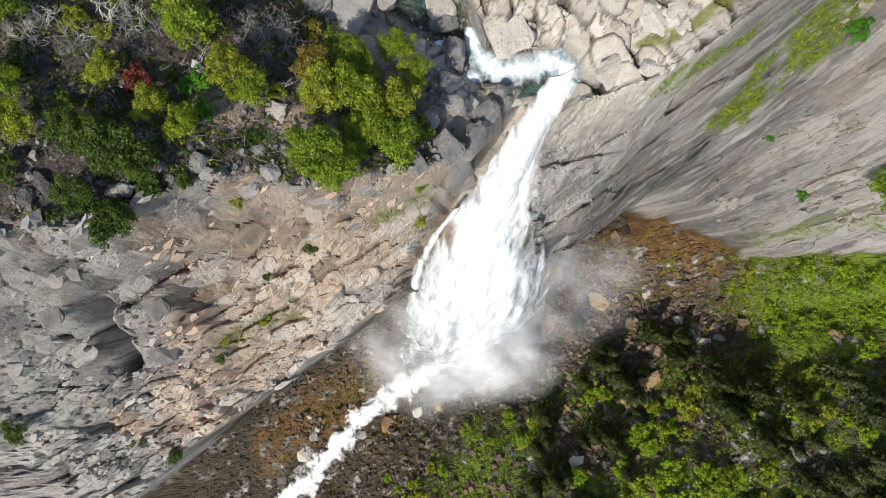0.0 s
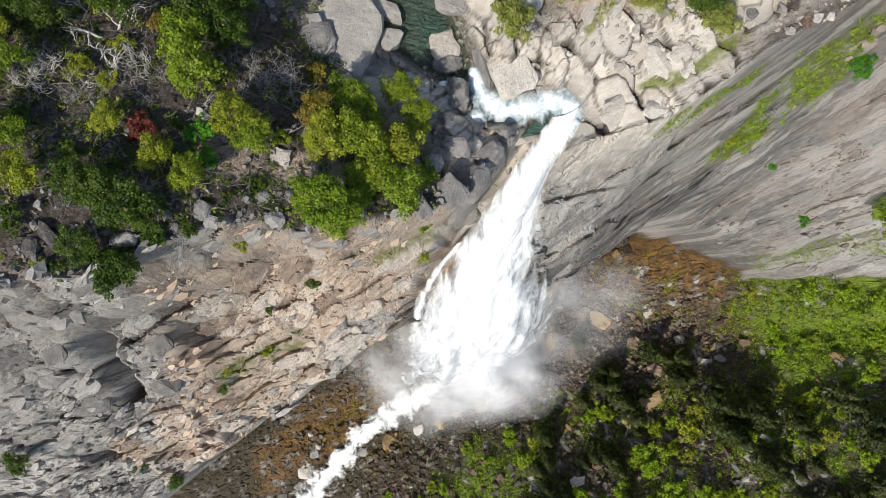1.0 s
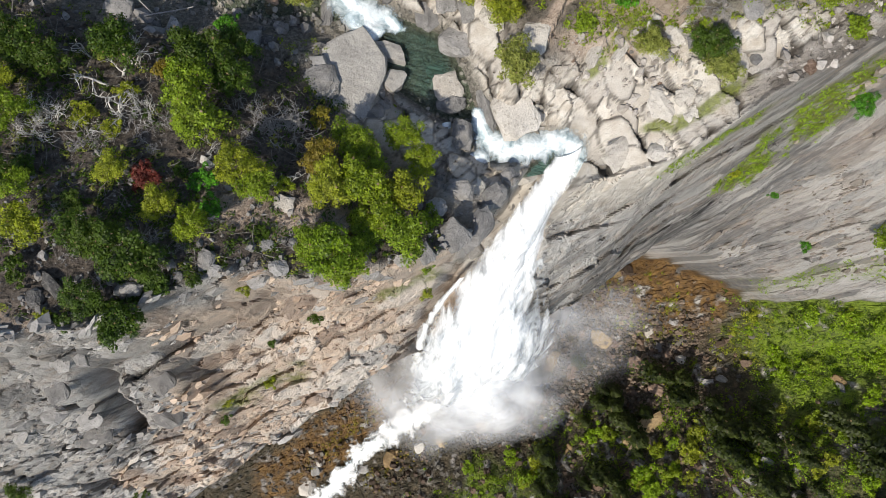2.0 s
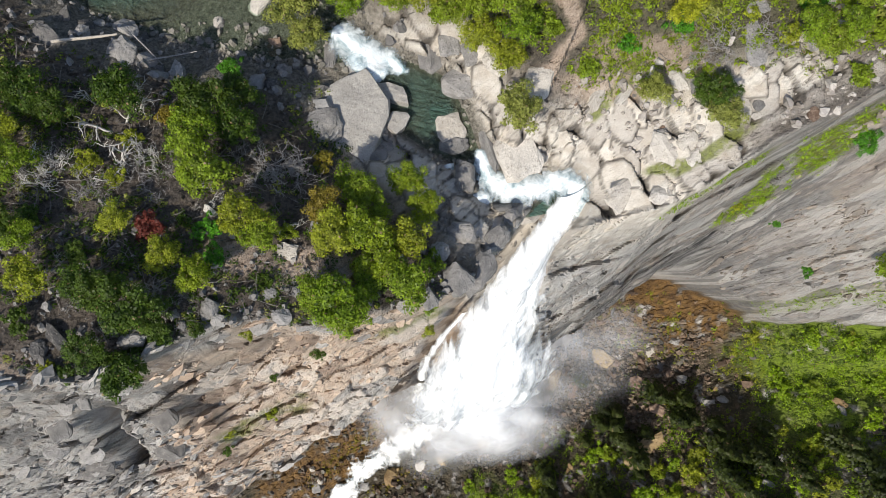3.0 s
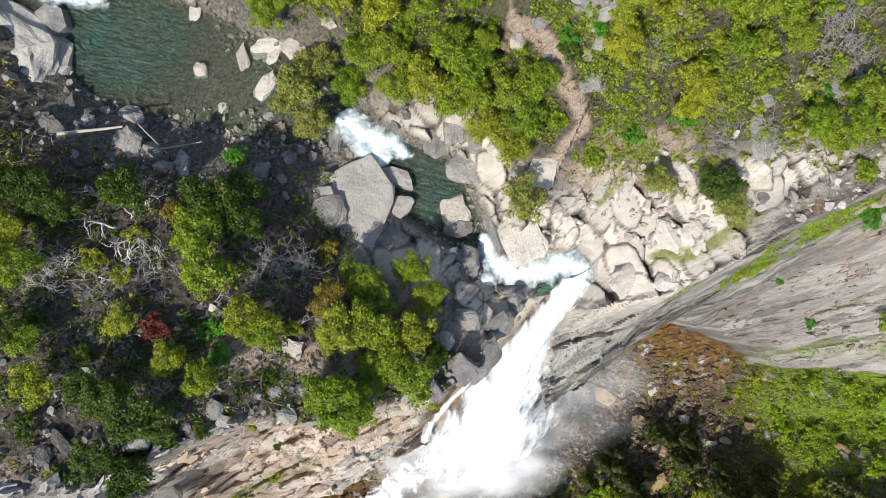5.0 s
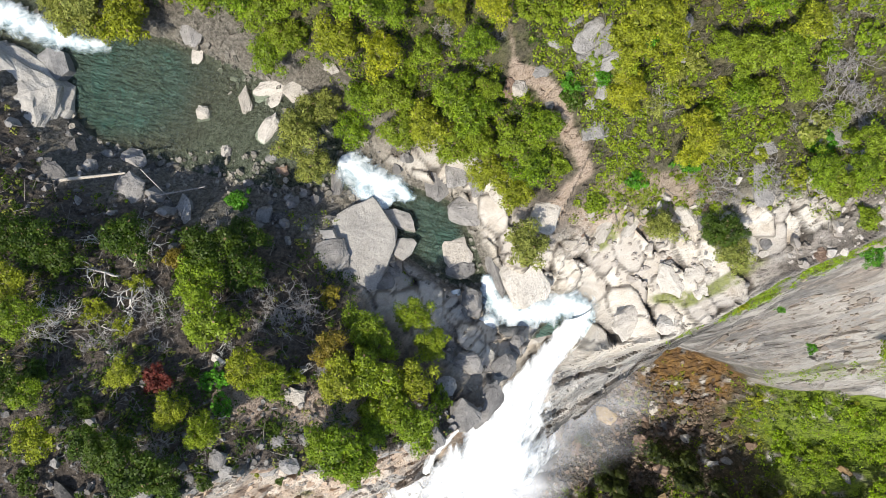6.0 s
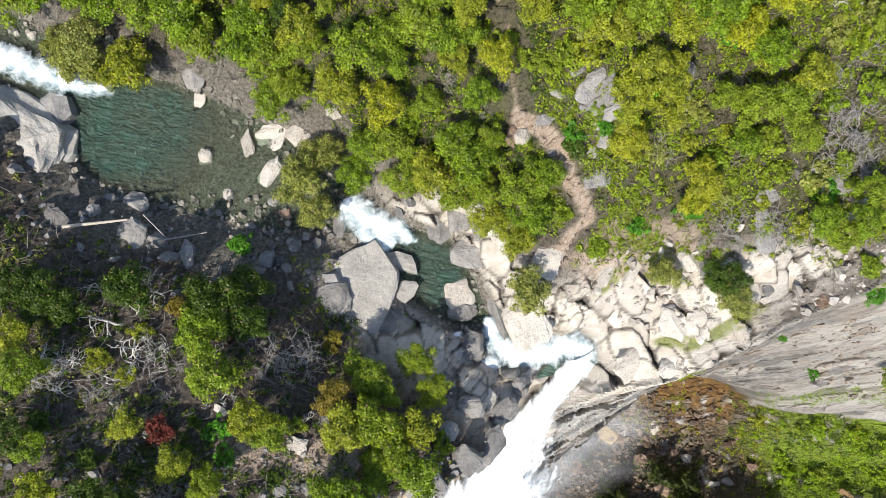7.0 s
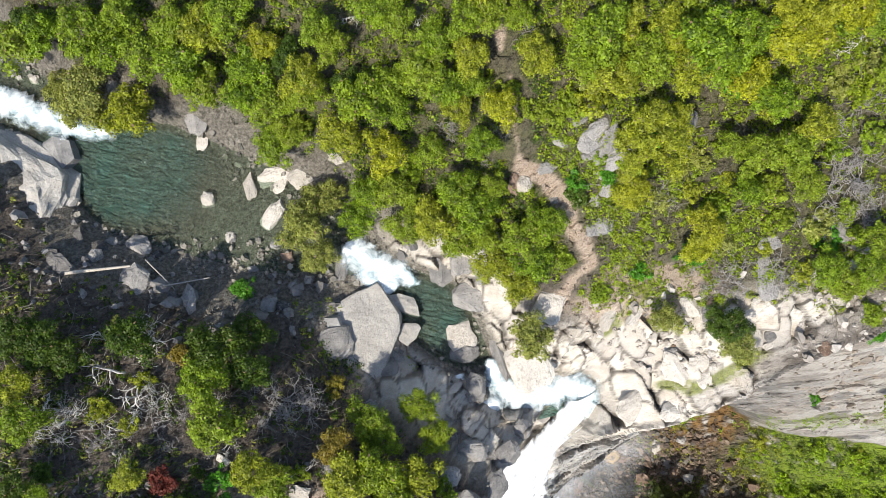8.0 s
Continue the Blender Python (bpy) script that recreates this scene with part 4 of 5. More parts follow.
for stand, species, low in ((TREES_GREEN, "green", False),
                            (TREES_GREEN_B, "green", False),
                            (TREES_GREEN_C, "green", False),
                            (TREES_DARK, "dark", False),
                            (TREES_GREY, "grey", False),
                            (TREES_OLIVE, "olive", False),
                            (TREES_LIME, "lime", False),
                            (SHRUBS_GREEN, "green", True),
                            (SHRUBS_DARK, "dark", True),
                            (SHRUBS_GREY, "grey", True),
                            (SHRUBS_RUST, "rust", True),
                            (SHRUBS_OLIVE, "olive", True),
                            (SHRUBS_VIVID, "vivid", True),
                            (TREES_FRESH, "fresh", False),
                            (TREES_RUST, "rust", False),
                            (SHRUBS_RED, "red", True),
                            (SHRUBS_FRESH, "fresh", True),
                            (TREES_VIVID, "vivid", False),
                            (SHRUBS_LIME, "lime", True)):
    for x, y, r in stand:
        plant(x, y, r, species, low)


# ---- rocks ----
def stone_material(name, dark, light, spots, grain=1.0, spotted=0.85):
    m = Nodes(name)
    info = m.node("ShaderNodeObjectInfo").outputs["Random"]
    v = m.coords()
    a, b, c = m.noise(v, 1.3 * grain, 7, 0.68), m.noise(v, 5 * grain, 6, 0.7), m.noise(v, 14 * grain, 4, 0.7)
    col = m.mix(m.ramp(m.math("ADD", a, m.math("MULTIPLY", m.math("SUBTRACT", info, 0.5), 0.3)), 0.3, 0.65), dark, light)
    col = m.mix(m.ramp(b, 0.54, 0.64, 0, spotted), col, spots)
    col = m.mix(m.ramp(c, 0.4, 0.75, 0, 0.35), col, (0.08, 0.075, 0.07))
    n = m.bump(m.math("ADD", b, m.math("MULTIPLY", a, 0.8)), 0.7, 0.22)
    return m.done(col, 0.8, m.bump(c, 0.25, 0.02, n))


STONES = {
    "pale": stone_material("pale_granite", (0.46, 0.42, 0.37), (0.7, 0.66, 0.6), (0.34, 0.3, 0.25)),
    "grey": stone_material("grey_granite", (0.17, 0.165, 0.16), (0.4, 0.385, 0.37), (0.12, 0.115, 0.11)),
    "dark": stone_material("dark_wet_rock", (0.06, 0.058, 0.056), (0.2, 0.19, 0.18), (0.27, 0.25, 0.23)),
    "slab": stone_material("slab_granite", (0.36, 0.335, 0.3), (0.56, 0.535, 0.49), (0.33, 0.3, 0.26), 0.45, 0.3),
    "worn_slab": stone_material("worn_slab_granite", (0.27, 0.258, 0.24), (0.44, 0.42, 0.39), (0.26, 0.24, 0.21), 0.45, 0.3),
    "grey_slab": stone_material("grey_slab_granite", (0.2, 0.2, 0.2), (0.42, 0.41, 0.4), (0.16, 0.155, 0.15), 0.35, 0.4),
    "brown": stone_material("brown_rock", (0.12, 0.07, 0.045), (0.32, 0.22, 0.16), (0.38, 0.3, 0.24)),
    "ochre": stone_material("ochre_rock", (0.22, 0.14, 0.06), (0.42, 0.31, 0.16), (0.18, 0.11, 0.055)),
}


def stone_mesh(seed, points=26, square=0.6, bevel=0.05):
    """An angular boulder of half size about 1, its edges worn."""
    r = np.random.default_rng(seed)
    d = rnd_dirs(r, points)
    p = np.sign(d) * np.abs(d) ** square
    p *= r.uniform(0.82, 1.0, (points, 1))
    bm = bmesh.new()
    for q in p:
        bm.verts.new(q)
    hull = bmesh.ops.convex_hull(bm, input=bm.verts)
    bmesh.ops.delete(bm, geom=list({g for g in hull["geom_interior"] + hull["geom_unused"] if isinstance(g, bmesh.types.BMVert)}), context="VERTS")
    bmesh.ops.dissolve_limit(bm, angle_limit=radians(14), verts=bm.verts, edges=bm.edges)
    bmesh.ops.triangulate(bm, faces=bm.faces)
    bmesh.ops.subdivide_edges(bm, edges=bm.edges, cuts=2, use_grid_fill=True)
    off = Vector((seed * 1.7, 0, 0))
    for v in bm.verts:
        step = math.floor(noise.noise(v.co * 1.6 + off) * 4) / 4
        v.co *= 1 + 0.16 * step + 0.07 * noise.noise(v.co * 3.1 + off) + bevel * noise.noise(v.co * 7 + off)
    me = bpy.data.meshes.new("boulder")
    bm.to_mesh(me)
    bm.free()
    return me


STONE_FORMS = [stone_mesh(300 + i, 14 + 3 * i, 0.9 if i % 2 else 0.65) for i in range(7)]
FIRST = {}


def boulder(x, y, w, l, h, turn, tone, form=None, sink=0.35, name="boulder", label="", z=None):
    """A boulder, half sunk; w, l, h are its full sizes."""
    form = int(rng.integers(0, 7)) if form is None else form
    z = ground_z(x, y) if z is None else z
    words = {"pale": "pale weathered granite boulder", "grey": "grey angular granite boulder", "dark": "dark wet angular boulder", "brown": "reddish-brown angular boulder", "ochre": "ochre-stained wet boulder"}
    key = (tone, form)
    if key not in FIRST:
        FIRST[key] = STONE_FORMS[form].copy()
        FIRST[key].materials.append(STONES[tone])
    ob = new(name, FIRST[key])
    ob.matrix_basis = Matrix.LocRotScale((x, y, z + h * (0.5 - sink)), Euler((rng.uniform(-0.15, 0.15), rng.uniform(-0.15, 0.15), radians(turn))), (w / 2, l / 2, h / 2))
    return tagged(ob, label or words[tone] + " lying on the ground", "boulder", words[tone] + "s")


# boulders: place, width, length, height, turn
STONES_PALE = [(-21.6, 32.4, 1.3, 1.4, 0.8, 10), (-18.1, 33.6, 1.2, 2.4, 0.9, 10), (-16.3, 31.0, 1.6, 3.1, 1.2, -35), (-15.9, 34.5, 3.6, 1.6, 0.9, 20), (-19.7, 29.3, 0.9, 1.0, 0.5, 20), (6.8, 24.0, 2.7, 3.2, 1.5, -30), (-0.3, 20.8, 3.0, 3.2, 1.6, 20), (5.5, 18.9, 4.3, 5.3, 1.1, 15), (3.3, 25.5, 1.8, 2.7, 0.9, 30), (18.1, 24.1, 2.1, 2.3, 1.1, 10), (17.5, 18.9, 2.8, 3.1, 1.1, 20), (19.1, 19.3, 2.0, 1.8, 1.0, 40), (19.9, 17.9, 2.3, 2.1, 1.1, 20), (14.5, 15.2, 3.4, 2.3, 1.1, 45), (17.3, 15.1, 2.4, 1.9, 0.9, 45), (11.8, 23.0, 2.8, 1.2, 0.6, 60)]
STONES_PALE_B = [(14.0, 23.4, 3.1, 0.9, 0.6, 55), (21.2, 22.5, 0.9, 1.3, 0.7, 10), (22.8, 21.8, 0.9, 2.0, 0.7, 15), (4.3, 33.4, 1.5, 1.5, 1.2, 0), (-22.1, 37.5, 1.2, 2.2, 0.7, -10), (-36.2, 40.3, 1.4, 1.4, 0.8, 0), (-35.7, 42.1, 0.9, 0.9, 0.6, 0), (-36.9, 42.4, 0.8, 0.8, 0.5, 0), (-37.3, 40.9, 0.9, 1.1, 0.6, 0), (-37.3, 42.6, 0.8, 0.7, 0.4, 0), (-19.0, 35.4, 1.1, 0.7, 0.5, 0), (-13.6, 34.5, 2.8, 1.9, 0.7, 30), (-15.6, 34.0, 1.6, 2.4, 0.8, -30), (-10.4, 35.8, 1.6, 1.4, 0.6, 0), (-17.5, 13.1, 1.2, 1.1, 0.7, 20), (-12.3, 10.2, 1.9, 1.4, 1.0, -15)]
STONES_PALE_C = [(6.6, 13.4, 2.9, 1.5, 1.1, 15), (-37.0, -18.0, 1.4, 2.6, 0.8, -20), (44.1, -13.3, 2.9, 1.9, 1.4, -10), (38.7, -8.2, 1.9, 3.0, 1.5, 10), (-7.4, -28.6, 2.3, 3.2, 1.7, 0), (-28.7, -42.3, 4.0, 4.7, 2.6, 0), (23.7, -37.8, 3.0, 2.8, 1.7, 0), (-5.0, -32.9, 2.7, 2.3, 1.5, 0)]
STONES_GREY = [(-20.5, 27.7, 0.8, 0.7, 0.4, 0), (-27.1, 28.4, 2.2, 2.4, 1.4, 20), (-29.9, 27.4, 1.3, 2.0, 0.8, -35), (-29.2, 28.8, 1.2, 0.9, 0.6, 20), (-15.9, 28.7, 1.2, 0.9, 0.5, 0), (-10.4, 27.0, 1.2, 2.8, 1.4, -10), (-15.9, 23.8, 1.5, 1.8, 1.0, -30), (-11.0, 20.4, 4.0, 3.1, 1.1, 30), (-6.9, 18.4, 3.0, 3.0, 1.5, 30), (-5.9, 19.2, 1.9, 1.9, 0.9, 0), (0.7, 24.4, 4.0, 2.7, 2.0, -12), (-0.0, 19.5, 2.9, 2.0, 1.2, 0), (1.0, 16.7, 1.9, 2.8, 1.9, 8), (3.1, 19.5, 1.5, 4.9, 1.6, 15), (-1.9, 27.0, 2.8, 3.8, 1.1, -20), (1.5, 26.6, 1.8, 2.3, 1.0, 20)]
STONES_GREY_B = [(-0.4, 27.5, 2.1, 2.6, 1.2, 0), (9.5, 30.1, 1.3, 1.4, 0.8, 0), (10.9, 30.4, 1.0, 1.5, 0.8, 0), (23.2, 25.8, 2.0, 2.6, 0.7, 10), (26.8, 30.4, 2.8, 2.6, 0.9, 20), (19.3, 23.5, 1.6, 1.4, 0.7, 30), (-7.5, 15.8, 1.1, 0.9, 0.5, 0), (6.5, 32.2, 0.8, 0.8, 0.5, 0), (10.1, 30.2, 1.2, 1.5, 0.8, 10), (9.7, 32.1, 1.4, 1.1, 0.6, 20), (8.9, 36.4, 1.9, 2.5, 0.9, -30), (9.7, 35.6, 2.1, 1.8, 0.8, 20), (8.0, 37.8, 1.4, 0.8, 0.6, 20), (16.6, 37.9, 1.1, 2.4, 1.0, -10), (6.7, 36.4, 1.7, 1.0, 0.7, -20), (6.0, 34.6, 1.9, 1.0, 0.6, 30)]
STONES_GREY_C = [(9.4, 37.2, 2.2, 1.2, 1.0, 40), (10.4, 36.4, 1.6, 2.4, 1.2, -20), (11.0, 35.0, 2.6, 1.3, 1.0, 25), (10.0, 34.0, 1.2, 1.8, 0.9, 60), (8.8, 35.4, 1.4, 1.0, 0.8, 10), (10.3, 33.0, 1.0, 1.6, 0.9, -30), (9.0, 38.6, 1.6, 0.9, 0.8, 30), (16.4, 36.0, 1.2, 2.0, 1.1, -5), (23.3, 29.1, 2.6, 1.3, 0.8, 20), (28.0, 30.0, 3.0, 2.1, 0.9, 10), (22.9, 27.3, 1.3, 1.8, 0.5, 0), (-22.1, 38.8, 2.1, 2.8, 0.8, -10), (-28.4, 41.4, 1.7, 1.8, 0.7, 0), (-16.5, 36.2, 0.8, 1.4, 0.6, 0), (-26.4, 25.4, 2.7, 3.2, 1.1, -20), (-21.9, 23.7, 2.1, 2.7, 1.0, -20), (-19.6, 29.2, 0.9, 1.0, 0.5, 0), (-21.2, 27.8, 0.8, 0.9, 0.5, 0), (-10.3, 11.7, 1.5, 1.9, 1.0, 0), (-14.7, 4.6, 1.9, 1.7, 1.1, 20), (-17.3, 6.0, 1.4, 1.8, 1.0, 0), (-12.3, 5.5, 1.6, 1.4, 0.9, 10), (-9.6, 4.1, 2.8, 1.3, 1.0, -5), (-13.4, 7.0, 1.5, 1.2, 0.8, 0)]
STONES_GREY_D = [(-11.3, 7.2, 1.1, 1.2, 0.7, 0), (-6.3, 4.9, 1.7, 0.9, 0.7, 20), (2.1, 8.6, 2.3, 4.1, 1.1, -35), (3.6, 11.3, 2.1, 2.8, 1.2, -40), (5.1, 13.1, 1.9, 1.9, 1.0, -30), (5.8, 15.5, 2.5, 1.5, 0.8, 20), (-32.2, -5.8, 3.4, 3.9, 2.2, 10), (-31.4, -2.1, 2.6, 2.2, 1.2, -30), (-36.2, -10.2, 3.2, 2.7, 1.5, 20), (-38.1, -9.2, 2.6, 2.1, 1.2, 0), (-22.6, 3.9, 3.1, 1.2, 1.1, 10), (-29.2, -1.7, 2.2, 1.8, 1.0, -20), (-35.3, -5.7, 2.4, 2.8, 1.0, 10), (-16.6, 5.3, 1.2, 1.0, 0.6, 0), (-19.2, 4.8, 1.0, 1.0, 0.6, 10), (-24.7, 3.7, 1.5, 1.2, 0.7, 20)]
STONES_GREY_E = [(-1.9, 6.6, 1.5, 1.8, 1.0, 20), (-1.1, 10.2, 1.8, 1.8, 1.1, 10), (0.7, 11.6, 2.8, 2.3, 1.3, 10), (0.3, 8.1, 2.7, 2.7, 1.3, 30), (2.6, 7.1, 1.9, 2.3, 1.1, 30), (-3.6, 6.1, 1.7, 1.1, 0.7, 20), (-11.0, 4.6, 1.8, 0.9, 0.7, 10), (-2.2, -22.7, 4.6, 5.2, 2.9, 20), (-4.5, -24.5, 2.7, 2.7, 1.6, 0), (-26.7, -38.4, 2.3, 2.6, 1.5, 0), (1.8, -28.1, 2.3, 2.7, 1.5, 0), (55.1, -23.5, 2.2, 1.8, 1.2, 0), (47.3, -16.7, 2.6, 1.4, 1.2, 0), (49.4, -30.0, 3.7, 1.5, 1.5, -35), (-16.8, -38.5, 2.3, 2.1, 1.3, 0), (-30.3, -46.4, 3.1, 2.4, 1.6, 0), (-21.7, -42.3, 2.1, 1.9, 1.2, 0)]
STONES_DARK = [(-25.5, 27.7, 1.0, 1.1, 0.7, 0), (-14.8, 23.7, 1.4, 1.0, 0.6, 0), (-31.5, 29.3, 0.9, 1.4, 0.7, 0), (-29.8, 28.4, 1.4, 1.2, 0.8, 0), (-32.1, 26.8, 2.7, 2.0, 0.9, -30), (-32.9, 27.7, 2.2, 1.3, 0.7, -20), (-23.4, 24.5, 1.0, 1.1, 0.6, 0), (-12.9, 25.5, 1.0, 0.7, 0.4, 0), (-30.0, -10.8, 3.4, 4.0, 1.9, 30), (-26.8, -5.2, 2.5, 3.0, 1.4, 30), (-26.8, 4.3, 1.9, 2.3, 1.1, 20)]
STONES_DARK_B = [(-37.8, -13.1, 4.0, 2.9, 1.1, 15), (-27.9, 3.5, 1.2, 1.5, 0.8, 20), (-34.0, -48.9, 2.4, 2.4, 1.4, 0)]
STONES_BROWN = [(-15.1, 27.6, 1.6, 1.1, 0.7, 5), (3.5, 33.4, 0.9, 1.7, 0.7, 0), (-15.1, 26.9, 1.1, 0.8, 0.5, 0), (-8.6, 27.7, 1.4, 0.7, 0.6, -20), (36.4, -14.6, 4.3, 3.6, 2.4, -20), (39.5, -18.7, 5.2, 2.3, 2.2, -20), (24.7, -16.3, 2.6, 4.4, 2.1, -30), (42.0, -12.6, 2.1, 1.7, 1.1, 0), (50.7, -29.1, 4.6, 1.6, 1.9, -30), (15.0, -25.3, 2.6, 2.0, 1.4, 0)]
STONES_OCHRE = [(30.4, -10.3, 6.1, 3.3, 2.8, -30), (21.1, -14.8, 3.3, 5.1, 2.5, -40), (37.2, -24.3, 5.7, 4.1, 2.9, 20), (-10.8, -35.8, 3.9, 4.1, 2.4, 0), (21.6, -4.3, 4.4, 3.3, 1.1, 0), (-0.5, -31.4, 2.7, 2.7, 1.6, 0), (7.4, -27.8, 2.7, 2.7, 1.6, 0), (13.0, -22.2, 3.3, 2.2, 1.7, 0), (13.5, -18.9, 2.7, 2.0, 1.4, 30)]
for rows, tone in ((STONES_PALE, "pale"), (STONES_PALE_B, "pale"), (STONES_PALE_C, "pale"), (STONES_GREY, "grey"), (STONES_GREY_B, "grey"), (STONES_GREY_C, "grey"), (STONES_GREY_D, "grey"), (STONES_GREY_E, "grey"), (STONES_DARK, "dark"), (STONES_DARK_B, "dark"), (STONES_BROWN, "brown"), (STONES_OCHRE, "ochre")):
    for x, y, w, l, h, a in rows:
        d, wz, half = to_line(UPPER_RIVER, np.array([x]), np.array([y]), UPPER_HALF)
        bed = ground_z(x, y)
        boulder(x, y, w * 1.08, l * 1.08, h, a, tone, sink=0.45, z=max(bed, float(wz[0]) - 0.3 - 0.2 * h) if d[0] < half[0] and h > 0.6 else bed)


# ---- the large slab by the cascade and the dome of the upper pool ----
def slab_mesh(seed, sides, top, flat):
    """A big flat-topped outcrop of half size 1 with broken sides."""
    r = np.random.default_rng(seed)
    bm = bmesh.new()
    for i in range(sides):
        a = 2 * math.pi * i / sides + r.uniform(-0.15, 0.15)
        k = r.uniform(0.72, 1.08)
        rings = ((k, -1), (k * 0.98, 0.4), (k * 0.92, 0.8 + r.uniform(-0.1, 0.1))) if flat else ((k, -1), (k * 0.96, 0.1), (k * 0.85, 0.55), (k * top * 0.75, 0.82 + r.uniform(-0.1, 0.1)))
        for s, z in rings:
            bm.verts.new((s * math.cos(a), s * math.sin(a), z))
    bm.verts.new((0.1, 0, 0.9 if flat else 1.0))
    hull = bmesh.ops.convex_hull(bm, input=bm.verts)
    bmesh.ops.delete(bm, geom=list({g for g in hull["geom_interior"] + hull["geom_unused"] if isinstance(g, bmesh.types.BMVert)}), context="VERTS")
    bmesh.ops.dissolve_limit(bm, angle_limit=radians(8), verts=bm.verts, edges=bm.edges)
    bmesh.ops.triangulate(bm, faces=bm.faces)
    bmesh.ops.subdivide_edges(bm, edges=bm.edges, cuts=5, use_grid_fill=True)
    for v in bm.verts:
        n = math.floor(noise.noise(v.co * 2.3 + Vector((seed, 0, 0))) * 5) * 0.03 + noise.noise(v.co * 3 + Vector((seed, 0, 0))) * 0.08 + noise.noise(v.co * 9) * 0.02
        v.co *= 1 + n * (0.35 if flat else 1)
    me = bpy.data.meshes.new("outcrop")
    bm.to_mesh(me)
    bm.free()
    return me


def outcrop(x, y, z, w, l, h, turn, tone, seed, label, lean=(0, 0), blocks_round=4):
    """A great rock with the broken blocks that lean on it."""
    ob = tagged(new("outcrop"), label, "outcrop")
    ob.matrix_basis = Matrix.LocRotScale((x, y, z), Euler((lean[0], lean[1], radians(turn))), None)
    me = slab_mesh(seed, 15, 0.8, h < 3.5)
    me.transform(Matrix.Diagonal((w / 2, l / 2, h / 2, 1)))
    part("slab", me, STONES[tone], ob)
    r = np.random.default_rng(seed)
    for i in range(blocks_round):
        a = r.uniform(0, 6.28)
        me = slab_mesh(seed * 10 + i, 7, 0.8, True)
        me.transform(Matrix.Translation((w * 0.47 * math.cos(a), l * 0.47 * math.sin(a), -h * 0.2)) @ Euler((r.uniform(-0.2, 0.2), r.uniform(-0.2, 0.2), r.uniform(0, 3))).to_matrix().to_4x4()
                     @ Matrix.Diagonal((w * r.uniform(0.1, 0.22), l * r.uniform(0.12, 0.2), h * r.uniform(0.3, 0.45), 1)))
        part("block", me, STONES["grey_slab" if i % 2 else tone], ob)
    return ob


outcrop(-8.8, 21.2, 69.6, 9.8, 8.4, 3.0, 68, "worn_slab", 5, "large flat pale granite slab beside the cascade", (0.03, 0.08))
outcrop(-13.0, 20.0, 70.0, 8.0, 6.6, 2.6, 30, "grey_slab", 6, "sloping grey granite slab beside the river", (0.08, -0.12))
outcrop(-38.4, 32.4, 70.9, 13.5, 13.0, 6.0, -20, "slab", 7, "broad rounded pale granite outcrop beside the pool", (0.05, 0.06))
outcrop(-39.0, 26.2, 71.4, 8.0, 6.0, 4.0, 10, "grey_slab", 8, "low cracked grey granite outcrop beside the pool")


# ---- fallen log ----
def log(name, a, b, radius, wood, label):
    a, b = Vector((*a, 0)), Vector((*b, 0))
    a.z, b.z = ground_z(a.x, a.y) + radius, ground_z(b.x, b.y) + radius
    top = max(a.z, b.z) + 0.5
    a.z = b.z = top
    mid = [a.lerp(b, k) + Vector((0, 0, 0.05 * math.sin(k * 7))) for k in (0, 0.25, 0.5, 0.75, 1)]
    me = quad_mesh(name, *tube(mid, [radius, radius * 0.95, radius * 0.85, radius * 0.75, radius * 0.6], 8))
    me.materials.append(wood)
    return tagged(new(name, me), label, "log")


log("fallen_log", (-31.2, 26.3), (-26.1, 26.9), 0.14, log_wood, "bleached fallen tree trunk lying across grey rocks")
log("fallen_branch", (-24.6, 25.2), (-20.4, 26.0), 0.07, dead_wood, "thin dry fallen branch lying on river stones")
log("fallen_branch", (-25.6, 27.4), (-23.2, 25.0), 0.06, dead_wood, "thin dry fallen branch lying on river stones")


# ---- dead trees and bare bushes ----
def bare_bush(seed, limbs, depth, spread, thick, wood):
    r = np.random.default_rng(seed)
    out = []
    for i in range(limbs):
        a = 2 * math.pi * i / limbs + r.uniform(-0.4, 0.4)
        branch(r, (0.05 * math.cos(a), 0.05 * math.sin(a), -0.1), (math.cos(a) * spread, math.sin(a) * spread, r.uniform(0.4, 1.0)), r.uniform(0.55, 0.75), thick, depth, out, 0.62)
    me = quad_mesh("branches", *join(out))
    me.materials.append(wood)
    return me


BUSHES = [bare_bush(400 + i, 9, 2, 0.9, 0.028, dead_wood) for i in range(4)]
def snag_limb(seed, a):
    r, out = np.random.default_rng(seed), []
    branch(r, (0.05 * math.cos(a), 0.05 * math.sin(a), -0.1), (math.cos(a) * 1.2, math.sin(a) * 1.2, r.uniform(0.4, 1.0)), r.uniform(0.6, 0.9), 0.045, 2, out, 0.62)
    return quad_mesh("limb", *join(out))


SNAGS = [[snag_limb(420 + i * 7 + k, k * 1.26 + i) for k in range(5)] for i in range(3)]


def dead(x, y, r, snag=False):
    m = Matrix.LocRotScale((x, y, ground_z(x, y) - 0.1), Euler((0, 0, rng.uniform(0, 6.28))), (r * 1.25, r * 1.25, r * (1.5 if snag else 1.1)))
    if snag:
        ob = tagged(new("dead_tree"), "bleached dead tree with crooked bare limbs", "dead tree", "dead trees")
        for me in SNAGS[int(rng.integers(0, 3))]:
            part("limb", me, dead_white, ob)
    else:
        ob = tagged(new("bare_bush", BUSHES[int(rng.integers(0, 4))]), "grey leafless twiggy bush on stony ground", "bush", "bare bushes")
    ob.matrix_basis = m
    return ob


